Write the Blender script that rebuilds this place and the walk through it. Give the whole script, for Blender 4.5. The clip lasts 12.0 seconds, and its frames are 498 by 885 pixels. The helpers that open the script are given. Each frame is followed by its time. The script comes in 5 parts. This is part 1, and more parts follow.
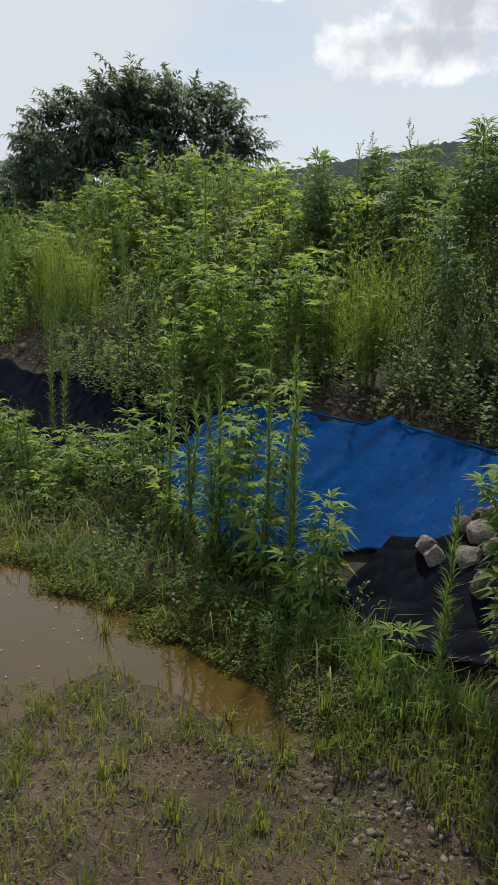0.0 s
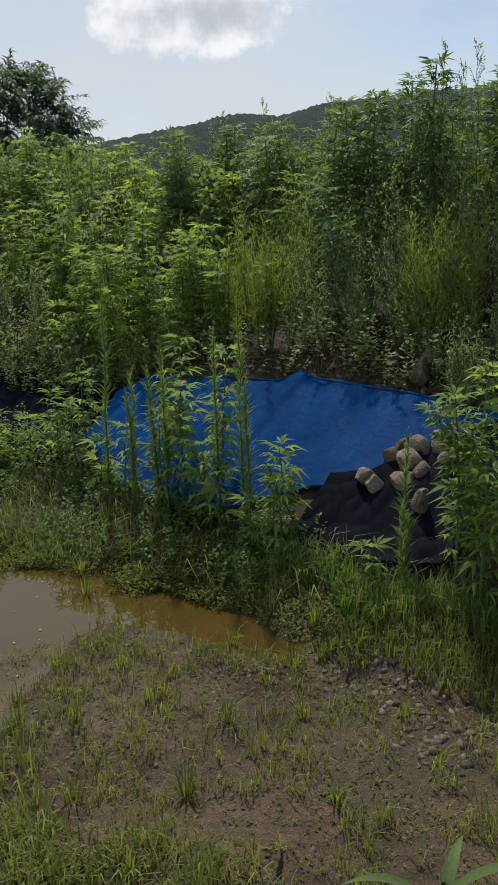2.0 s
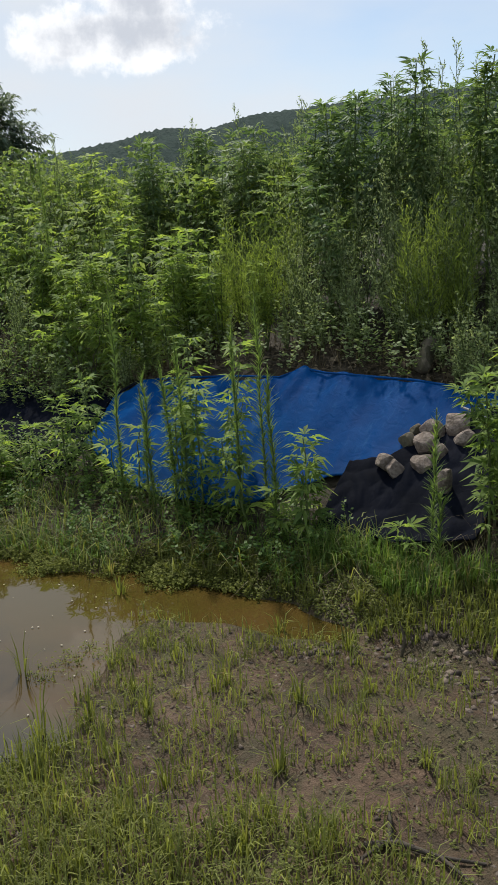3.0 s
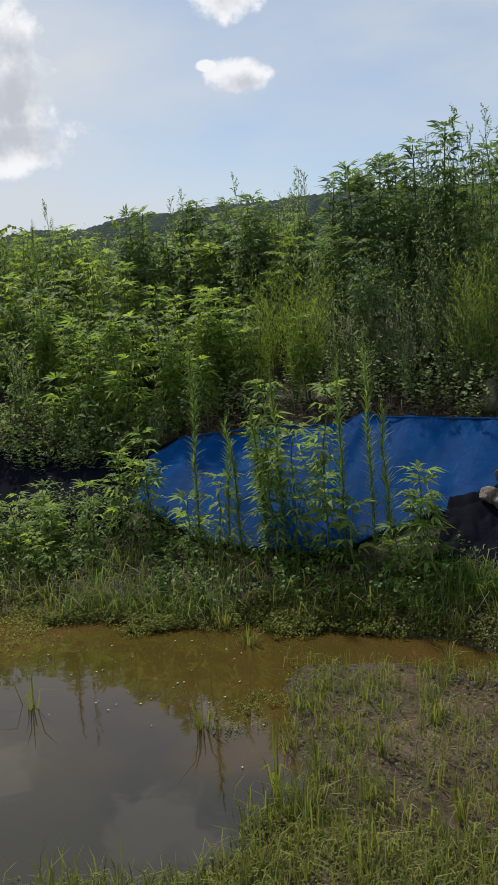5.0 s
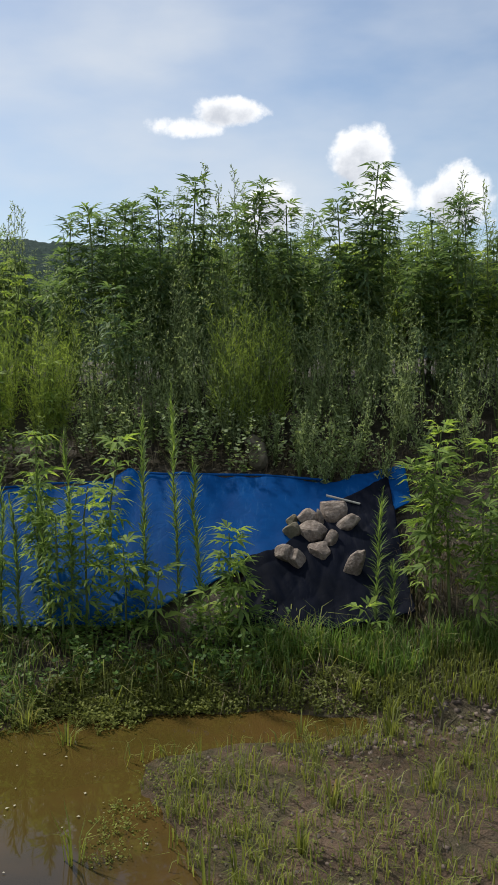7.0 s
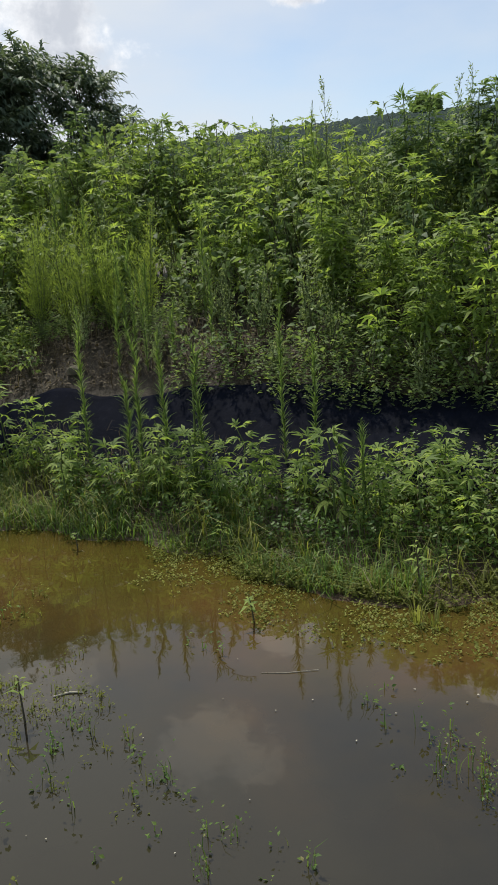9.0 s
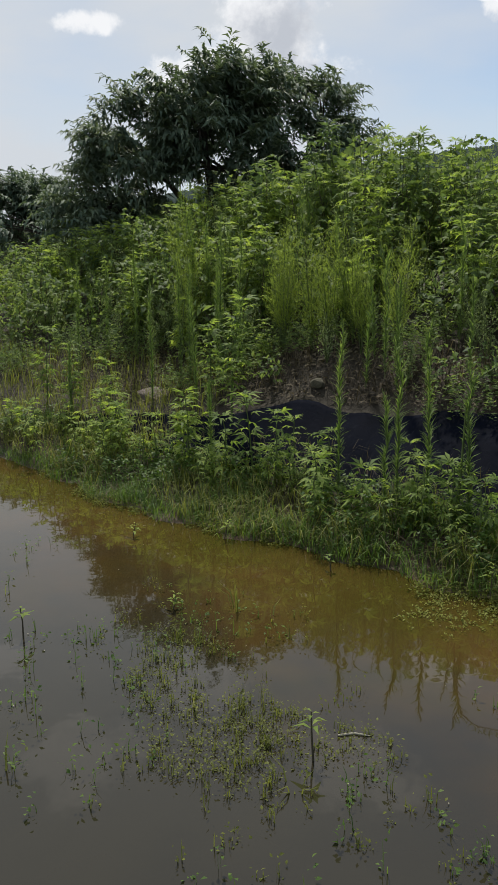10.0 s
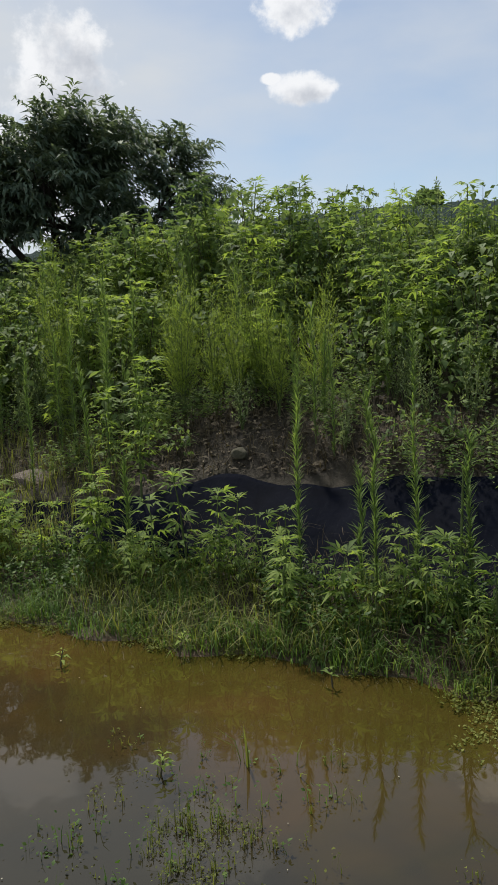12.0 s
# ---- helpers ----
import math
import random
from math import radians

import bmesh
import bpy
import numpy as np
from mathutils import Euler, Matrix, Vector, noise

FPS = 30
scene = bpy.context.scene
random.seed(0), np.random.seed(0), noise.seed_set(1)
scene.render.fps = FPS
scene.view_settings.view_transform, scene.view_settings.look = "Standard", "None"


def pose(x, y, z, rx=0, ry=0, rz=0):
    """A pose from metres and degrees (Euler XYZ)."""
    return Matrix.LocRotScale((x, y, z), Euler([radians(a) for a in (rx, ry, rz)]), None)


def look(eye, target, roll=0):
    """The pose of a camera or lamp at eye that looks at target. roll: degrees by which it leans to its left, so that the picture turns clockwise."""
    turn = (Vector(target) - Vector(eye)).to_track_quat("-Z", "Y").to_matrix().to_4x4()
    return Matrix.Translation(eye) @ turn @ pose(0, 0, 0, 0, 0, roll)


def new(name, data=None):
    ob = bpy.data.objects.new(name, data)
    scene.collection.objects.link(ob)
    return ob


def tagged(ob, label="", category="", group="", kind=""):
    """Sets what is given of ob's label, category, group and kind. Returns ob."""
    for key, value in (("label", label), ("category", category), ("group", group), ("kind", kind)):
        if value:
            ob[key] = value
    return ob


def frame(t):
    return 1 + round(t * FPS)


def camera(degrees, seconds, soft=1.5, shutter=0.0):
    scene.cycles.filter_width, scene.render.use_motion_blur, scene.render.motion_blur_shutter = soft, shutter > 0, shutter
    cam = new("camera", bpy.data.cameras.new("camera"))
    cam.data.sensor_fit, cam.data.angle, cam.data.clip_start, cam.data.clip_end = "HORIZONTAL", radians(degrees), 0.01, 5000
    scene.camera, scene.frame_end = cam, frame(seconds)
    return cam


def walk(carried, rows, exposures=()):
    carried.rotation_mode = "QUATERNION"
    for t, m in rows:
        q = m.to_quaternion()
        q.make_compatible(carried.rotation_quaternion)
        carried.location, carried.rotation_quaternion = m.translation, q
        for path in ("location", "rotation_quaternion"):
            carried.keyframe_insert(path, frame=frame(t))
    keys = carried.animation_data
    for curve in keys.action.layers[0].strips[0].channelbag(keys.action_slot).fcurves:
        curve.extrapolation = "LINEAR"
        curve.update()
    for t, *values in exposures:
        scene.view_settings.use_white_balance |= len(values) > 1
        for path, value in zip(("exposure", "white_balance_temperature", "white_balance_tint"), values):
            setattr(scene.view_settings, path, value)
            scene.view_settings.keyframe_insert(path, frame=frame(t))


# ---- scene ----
cam = camera(33.3, 12.0)
PATH = [
    (0, (-0.523, 0.927, 1.623), (-2.308, 2.272, 1.080), 1.9),
    (0.5, (-0.553, 0.767, 1.633), (-2.328, 2.154, 1.170), -0.4),
    (1, (-0.606, 0.605, 1.627), (-2.278, 2.132, 1.221), -1.1),
    (1.5, (-0.647, 0.457, 1.633), (-2.179, 2.131, 1.256), -1.4),
    (2, (-0.650, 0.243, 1.617), (-2.081, 1.940, 1.018), -1.1),
    (2.5, (-0.749, 0.068, 1.587), (-2.139, 1.795, 0.976), -1.6),
    (3, (-0.895, -0.044, 1.562), (-2.209, 1.754, 0.988), -3.3),
    (3.5, (-1.111, -0.181, 1.513), (-2.339, 1.704, 1.038), -5.6),
    (3.7, (-1.218, -0.240, 1.488), (-2.431, 1.656, 1.018), -5.8),
    (5.3, (-2.025, -0.558, 1.344), (-2.906, 1.554, 1.110), -2.5),
    (5.5, (-2.119, -0.553, 1.366), (-2.847, 1.623, 1.204), -1.6),
    (6, (-2.310, -0.538, 1.343), (-2.708, 1.722, 1.180), -1.2),
    (6.5, (-2.505, -0.475, 1.349), (-2.647, 1.815, 1.182), -0.9),
    (6.7, (-2.582, -0.451, 1.352), (-2.615, 1.841, 1.166), -0.5),
    (8.3, (-3.729, -0.350, 1.368), (-4.185, 1.853, 0.887), -2.8),
    (8.5, (-3.817, -0.345, 1.341), (-4.487, 1.797, 0.843), -3.5),
    (9, (-3.951, -0.414, 1.325), (-5.111, 1.503, 0.805), -4.0),
    (9.5, (-4.185, -0.503, 1.318), (-5.613, 1.235, 0.838), -2.1),
    (10, (-4.410, -0.523, 1.345), (-5.954, 1.118, 0.879), -0.6),
    (10.5, (-4.607, -0.521, 1.348), (-6.096, 1.181, 0.927), -0.8),
    (11, (-4.853, -0.461, 1.324), (-6.309, 1.286, 0.976), -1.7),
    (11.5, (-5.091, -0.358, 1.326), (-6.409, 1.501, 1.014), -2.1),
    (12, (-5.359, -0.278, 1.301), (-6.523, 1.682, 0.998), -2.5),
]
walk(cam, [(t, look(eye, target, roll)) for t, eye, target, roll in PATH],
     [(0, 0.32), (1.0, 0.12), (1.5, -0.02), (2.5, 0.46), (3.7, 0.4), (5.3, 0.15), (6.0, 0.07), (6.5, 0.37), (8.3, 0.42), (9.0, 0.41), (10.0, 0.2), (10.5, 0.2), (12.0, 0.20)])

# ---- light ----
SUN_AZ, SUN_EL = 48.0, 53.0          # degrees to the left of +y, degrees above the horizon
sun = new("sun", bpy.data.lights.new("sun", "SUN"))
sun.data.energy, sun.data.angle, sun.data.color = 3.7, radians(2.5), (1.0, 0.95, 0.86)
sun.matrix_world = look((0, 0, 30), (0.0 + math.sin(radians(SUN_AZ)) * 30 / math.tan(radians(SUN_EL)),
                                     -math.cos(radians(SUN_AZ)) * 30 / math.tan(radians(SUN_EL)), 0))


def node(tree, kind, data_type="", interpolation=""):
    """A node, with its data type or interpolation set where it has one."""
    n = tree.nodes.new(kind)
    if data_type:
        n.data_type = data_type
    if interpolation:
        n.interpolation_type = interpolation
    return n


def math_node(tree, op, a, b=None, c=None, clamp=False):
    n = tree.nodes.new("ShaderNodeMath")
    n.operation, n.use_clamp = op, clamp
    for i, v in enumerate((a, b, c)):
        if v is None:
            continue
        if isinstance(v, (int, float)):
            n.inputs[i].default_value = v
        else:
            tree.links.new(v, n.inputs[i])
    return n.outputs[0]


def ramp(tr, source, stops):
    r = tr.nodes.new("ShaderNodeValToRGB")
    while len(r.color_ramp.elements) < len(stops):
        r.color_ramp.elements.new(0.5)
    for e, (p, c) in zip(r.color_ramp.elements, stops):
        e.position, e.color = p, (*c, 1)
    tr.links.new(source, r.inputs[0])
    return r.outputs[0]


def noise_tex(tr, scale, detail=4.0, rough=0.55, vector=None, distortion=0.0):
    n = tr.nodes.new("ShaderNodeTexNoise")
    n.inputs["Scale"].default_value, n.inputs["Detail"].default_value = scale, detail
    n.inputs["Roughness"].default_value, n.inputs["Distortion"].default_value = rough, distortion
    if vector is not None:
        tr.links.new(vector, n.inputs["Vector"])
    return n.outputs[0]


def build_world():
    w = bpy.data.worlds.new("sky")
    scene.world = w
    w.use_nodes = True
    tr = w.node_tree
    tr.nodes.clear()
    out = tr.nodes.new("ShaderNodeOutputWorld")
    bg = tr.nodes.new("ShaderNodeBackground")
    sky = tr.nodes.new("ShaderNodeTexSky")
    sky.sky_type, sky.sun_disc = "NISHITA", False
    sky.sun_elevation, sky.sun_rotation = radians(SUN_EL), radians(-SUN_AZ)
    sky.air_density, sky.dust_density, sky.ozone_density = 1.0, 0.35, 1.4
    co = tr.nodes.new("ShaderNodeTexCoord")
    sep = tr.nodes.new("ShaderNodeSeparateXYZ")
    tr.links.new(co.outputs["Generated"], sep.inputs[0])
    az = math_node(tr, "MULTIPLY", math_node(tr, "ARCTAN2", math_node(tr, "MULTIPLY", sep.outputs[0], -1.0), sep.outputs[1]), 180 / math.pi)
    el = math_node(tr, "MULTIPLY", math_node(tr, "ARCSINE", sep.outputs[2]), 180 / math.pi)
    big = node(tr, "ShaderNodeTexNoise")
    big.inputs["Scale"].default_value, big.inputs["Detail"].default_value, big.inputs["Roughness"].default_value = 16.0, 9.0, 0.62
    tr.links.new(co.outputs["Generated"], big.inputs["Vector"])
    small = noise_tex(tr, 48.0, 6.0, 0.6, co.outputs["Generated"])
    swell = math_node(tr, "ADD", math_node(tr, "MULTIPLY", math_node(tr, "SUBTRACT", big.outputs[0], 0.5), 2.7),
                      math_node(tr, "MULTIPLY", math_node(tr, "SUBTRACT", small, 0.5), 1.1))
    # azimuth, elevation, half width, half height of the cumulus clouds, in degrees
    clouds = [(41.4, 15.6, 4.3, 5.2), (42.6, 11.8, 7.4, 2.2), (26.4, 19.8, 3.1, 1.7), (26.2, 15.2, 2.8, 1.2), (2.4, 15.8, 3.3, 1.0),
              (-6.7, 12.9, 2.3, 2.2), (-13.0, 10.2, 2.8, 2.2), (-0.6, 9.6, 2.6, 2.0), (-8.2, 10.6, 2.3, 2.0), (5.0, 14.9, 2.8, 0.9), (28.2, 15.9, 0.9, 0.4), (53.5, 15.0, 3.0, 0.9),
              (70.0, 17.0, 6.0, 3.0), (95.0, 20.0, 9.0, 5.0), (-45.0, 22.0, 10.0, 5.0),
              # Unseen clouds above the view, added for the puddle to reflect
              (47.0, 27.5, 4.0, 2.6), (35.0, 33.0, 5.0, 3.0), (29.0, 26.0, 3.0, 1.6), (56.0, 32.0, 5.0, 3.0), (12.0, 28.0, 5.0, 3.0), (62.0, 25.0, 4.0, 2.0)]
    mask = grey = None
    for k, (a, e, ra, re) in enumerate(clouds):
        da = math_node(tr, "DIVIDE", math_node(tr, "SUBTRACT", az, a), ra)
        de = math_node(tr, "DIVIDE", math_node(tr, "SUBTRACT", el, e), re)
        d = math_node(tr, "ADD", math_node(tr, "MULTIPLY", da, da), math_node(tr, "MULTIPLY", de, de))
        m = math_node(tr, "SUBTRACT", 1.0, math_node(tr, "MULTIPLY", d, 1.0))
        mask = m if mask is None else math_node(tr, "MAXIMUM", mask, m)
        if k < 8:
            m = m if k < 2 else math_node(tr, "SUBTRACT", m, math_node(tr, "ADD", math_node(tr, "MULTIPLY", de, 0.7), 0.3))
            grey = m if grey is None else math_node(tr, "MAXIMUM", grey, m)
    body = math_node(tr, "ADD", mask, swell)
    edge = node(tr, "ShaderNodeMapRange", interpolation="SMOOTHSTEP")
    edge.inputs[1].default_value, edge.inputs[2].default_value = 0.05, 0.7
    tr.links.new(math_node(tr, "MINIMUM", body, math_node(tr, "ADD", math_node(tr, "MULTIPLY", mask, 1.6), 1.1)), edge.inputs[0])
    # thin high veil
    veil = node(tr, "ShaderNodeTexNoise")
    veil.inputs["Scale"].default_value, veil.inputs["Detail"].default_value = 3.2, 5.0
    stretch = node(tr, "ShaderNodeMapping")
    stretch.inputs["Scale"].default_value = (1.0, 1.0, 2.6)
    tr.links.new(co.outputs["Generated"], stretch.inputs[0])
    tr.links.new(stretch.outputs[0], veil.inputs["Vector"])
    glow = node(tr, "ShaderNodeMapRange", interpolation="SMOOTHSTEP")
    glow.inputs[1].default_value, glow.inputs[2].default_value, glow.inputs[4].default_value = 10.0, 64.0, 0.62
    tr.links.new(az, glow.inputs[0])
    veil_amount = math_node(tr, "ADD", math_node(tr, "MULTIPLY", math_node(tr, "SUBTRACT", veil.outputs[0], 0.27, clamp=True), 1.75, clamp=True), glow.outputs[0], clamp=True)
    # the thick middle of a cloud is grey, its rim white
    core = node(tr, "ShaderNodeMapRange", interpolation="SMOOTHSTEP")
    core.inputs[1].default_value, core.inputs[2].default_value = 0.1, 1.15
    lump = noise_tex(tr, 13.0, 6.0, 0.62, co.outputs["Generated"])
    tr.links.new(math_node(tr, "ADD", grey, math_node(tr, "MULTIPLY", math_node(tr, "SUBTRACT", lump, 0.53), 3.2)), core.inputs[0])
    shade = node(tr, "ShaderNodeMix", data_type="RGBA")
    shade.inputs["A"].default_value, shade.inputs["B"].default_value = (9.2, 9.3, 9.5, 1), (5.2, 5.5, 6.1, 1)
    tr.links.new(core.outputs[0], shade.inputs["Factor"])
    thin = node(tr, "ShaderNodeMix", data_type="RGBA")
    thin.inputs["B"].default_value = (6.4, 6.8, 7.3, 1)
    tr.links.new(veil_amount, thin.inputs["Factor"])
    tr.links.new(sky.outputs[0], thin.inputs["A"])
    mix = node(tr, "ShaderNodeMix", data_type="RGBA")
    tr.links.new(math_node(tr, "MULTIPLY", edge.outputs[0], 0.95), mix.inputs["Factor"])
    tr.links.new(thin.outputs["Result"], mix.inputs["A"])
    tr.links.new(shade.outputs["Result"], mix.inputs["B"])
    bg.inputs["Strength"].default_value = 0.088
    tr.links.new(mix.outputs["Result"], bg.inputs["Color"])
    tr.links.new(bg.outputs[0], out.inputs[0])


build_world()


# ---- materials ----
def blank(name):
    m = bpy.data.materials.new(name)
    m.use_nodes = True
    tr = m.node_tree
    tr.nodes.clear()
    return m, tr, tr.nodes.new("ShaderNodeOutputMaterial")


def world_place(tr):
    return tr.nodes.new("ShaderNodeNewGeometry").outputs["Position"]


def leaf_material(name, dark, mid, light, through_light=0.42, gloss=0.45, dry=None, shine=0.22):
    """Thin leaf: reflects, lets light through, varies from leaf to leaf and plant to plant."""
    m, tr, out = blank(name)
    geo = tr.nodes.new("ShaderNodeNewGeometry")
    info = tr.nodes.new("ShaderNodeObjectInfo")
    patch = noise_tex(tr, 1.7, 3.0, 0.6, geo.outputs["Position"])
    pick = math_node(tr, "ADD", math_node(tr, "MULTIPLY", geo.outputs["Random Per Island"], 0.5),
                     math_node(tr, "ADD", math_node(tr, "MULTIPLY", info.outputs["Random"], 0.2), math_node(tr, "MULTIPLY", patch, 0.5)))
    stops = [(0.3, dark), (0.6, mid), (0.88, light)]
    if dry:
        stops.append((0.985, dry))
    col = ramp(tr, pick, stops)
    fine = noise_tex(tr, 160.0, 2.0, 0.5, geo.outputs["Position"])
    hsv = tr.nodes.new("ShaderNodeHueSaturation")
    tr.links.new(col, hsv.inputs["Color"])
    tr.links.new(math_node(tr, "ADD", math_node(tr, "MULTIPLY", fine, 0.5), 0.75), hsv.inputs["Value"])
    bsdf = tr.nodes.new("ShaderNodeBsdfPrincipled")
    tr.links.new(hsv.outputs[0], bsdf.inputs["Base Color"])
    bsdf.inputs["Roughness"].default_value = gloss
    bsdf.inputs["Specular IOR Level"].default_value = shine
    thru = tr.nodes.new("ShaderNodeBsdfTranslucent")
    warm = tr.nodes.new("ShaderNodeMix")
    warm.data_type, warm.blend_type = "RGBA", "MULTIPLY"
    warm.inputs["Factor"].default_value = 1.0
    warm.inputs["B"].default_value = (1.35, 1.35, 0.75, 1)
    tr.links.new(hsv.outputs[0], warm.inputs["A"])
    tr.links.new(warm.outputs["Result"], thru.inputs[0])
    mx = tr.nodes.new("ShaderNodeMixShader")
    mx.inputs[0].default_value = through_light
    tr.links.new(bsdf.outputs[0], mx.inputs[1])
    tr.links.new(thru.outputs[0], mx.inputs[2])
    tr.links.new(mx.outputs[0], out.inputs[0])
    return m


def rough_material(name, stops, scale=6.0, rough=0.85, bump=0.4, bump_scale=60.0, spec=0.3, distance=0.01, fine=0.35, island=0.0):
    """Earth, bark, stone: colour at two scales and fine relief."""
    m, tr, out = blank(name)
    pos = world_place(tr)
    a = noise_tex(tr, scale, 5.0, 0.6, pos, 0.3)
    b = noise_tex(tr, bump_scale, 5.0, 0.65, pos)
    f = math_node(tr, "ADD", math_node(tr, "MULTIPLY", a, 1.0 - fine), math_node(tr, "MULTIPLY", b, fine))
    if island:
        geo = tr.nodes.new("ShaderNodeNewGeometry")
        info = tr.nodes.new("ShaderNodeObjectInfo")
        r = math_node(tr, "ADD", math_node(tr, "MULTIPLY", geo.outputs["Random Per Island"], island), math_node(tr, "MULTIPLY", info.outputs["Random"], island))
        f = math_node(tr, "ADD", f, math_node(tr, "SUBTRACT", r, island))
    col = ramp(tr, f, stops)
    bsdf = tr.nodes.new("ShaderNodeBsdfPrincipled")
    tr.links.new(col, bsdf.inputs["Base Color"])
    bsdf.inputs["Roughness"].default_value = rough
    bsdf.inputs["Specular IOR Level"].default_value = spec
    bp = tr.nodes.new("ShaderNodeBump")
    bp.inputs["Strength"].default_value, bp.inputs["Distance"].default_value = bump, distance
    tr.links.new(b, bp.inputs["Height"])
    tr.links.new(bp.outputs[0], bsdf.inputs["Normal"])
    tr.links.new(bsdf.outputs[0], out.inputs[0])
    return m


M_RAGWEED = leaf_material("ragweed_leaf", (0.098, 0.158, 0.046), (0.195, 0.28, 0.072), (0.325, 0.41, 0.10), 0.52, 0.6, None, 0.12)
# Ragweed leaf copy: darkness and blue of backlight and haze painted into its colour
M_BACKLIT_RAGWEED = leaf_material("backlit_ragweed_leaf", (0.062, 0.108, 0.054), (0.115, 0.18, 0.08), (0.19, 0.265, 0.105), 0.42, 0.55, None, 0.15)
M_MUGWORT = leaf_material("mugwort_leaf", (0.145, 0.195, 0.10), (0.235, 0.30, 0.15), (0.34, 0.40, 0.23), 0.46, 0.65, None, 0.15)
M_PLUME = leaf_material("feathery_leaf", (0.135, 0.19, 0.048), (0.195, 0.265, 0.062), (0.26, 0.33, 0.085), 0.5, 0.65, None, 0.12)
M_HORSE = leaf_material("horseweed_leaf", (0.095, 0.155, 0.055), (0.155, 0.235, 0.07), (0.225, 0.31, 0.095), 0.48, 0.6, None, 0.15)
M_BROAD = leaf_material("broad_leaf", (0.075, 0.12, 0.05), (0.14, 0.205, 0.075), (0.235, 0.305, 0.115), 0.46, 0.6, None, 0.14)
# Peach leaf colours carry a bluish-grey tint painted in for haze
M_PEACH = leaf_material("peach_leaf", (0.066, 0.102, 0.074), (0.112, 0.158, 0.108), (0.175, 0.222, 0.152), 0.28, 0.6, None, 0.1)
M_GRASS = leaf_material("grass_blade", (0.05, 0.10, 0.025), (0.09, 0.16, 0.035), (0.15, 0.22, 0.05), 0.4, 0.55, (0.26, 0.23, 0.11))
M_SPROUT = leaf_material("sprout_blade", (0.088, 0.102, 0.028), (0.150, 0.172, 0.041), (0.225, 0.245, 0.068), 0.4, 0.6, (0.22, 0.18, 0.08))
M_COVER = leaf_material("cover_leaf", (0.10, 0.12, 0.03), (0.165, 0.185, 0.045), (0.25, 0.27, 0.08), 0.36, 0.7, None, 0.08)
M_DRY = leaf_material("dry_stalk", (0.055, 0.043, 0.029), (0.112, 0.09, 0.06), (0.21, 0.175, 0.12), 0.2, 0.8)
M_STEM = rough_material("green_stem", [(0.3, (0.06, 0.09, 0.025)), (0.7, (0.12, 0.16, 0.05))], 9.0, 0.6, 0.2, 120.0)
M_WOODY = rough_material("woody_stem", [(0.3, (0.045, 0.04, 0.025)), (0.7, (0.10, 0.085, 0.05))], 9.0, 0.8, 0.4, 120.0)
M_BARK = rough_material("bark", [(0.3, (0.03, 0.025, 0.02)), (0.7, (0.09, 0.075, 0.06))], 7.0, 0.9, 0.8, 40.0)
M_STONE = rough_material("rock", [(0.3, (0.06, 0.048, 0.038)), (0.48, (0.18, 0.146, 0.124)), (0.66, (0.345, 0.295, 0.255))], 16.0, 0.9, 1.0, 70.0, 0.25, 0.016, 0.5, 0.10)
M_CLOD = rough_material("dirt_clod", [(0.3, (0.035, 0.025, 0.018)), (0.55, (0.085, 0.06, 0.043)), (0.8, (0.17, 0.125, 0.095))], 40.0, 0.9, 0.8, 160.0, 0.2, 0.006, 0.4, 0.1)
M_MOSSY = rough_material("mossy_rock", [(0.3, (0.05, 0.05, 0.03)), (0.5, (0.11, 0.10, 0.07)), (0.7, (0.21, 0.18, 0.145))], 12.0, 0.9, 0.7, 45.0, 0.2, 0.012, 0.4, 0.1)
M_GRIT = rough_material("gravel", [(0.25, (0.05, 0.038, 0.030)), (0.55, (0.14, 0.108, 0.086)), (0.9, (0.34, 0.29, 0.245))], 30.0, 0.8, 0.5, 150.0, 0.35, 0.004, 0.3, 0.3)
# Blue of the haze and the backlit slope's darkness are mixed into this colour
M_HILL = rough_material("far_forest", [(0.3, (0.014, 0.030, 0.028)), (0.55, (0.022, 0.042, 0.036)), (0.8, (0.034, 0.058, 0.044))], 0.06, 0.95, 1.0, 0.35, 0.1, 2.0, 0.5)
M_PIPE = rough_material("pale_pipe", [(0.3, (0.22, 0.22, 0.20)), (0.7, (0.34, 0.34, 0.32))], 14.0, 0.5, 0.1, 80.0)
M_FOAM = rough_material("pale_petal", [(0.3, (0.22, 0.20, 0.14)), (0.7, (0.42, 0.39, 0.31))], 20.0, 0.7, 0.1, 80.0, 0.3, 0.002, 0.3, 0.2)


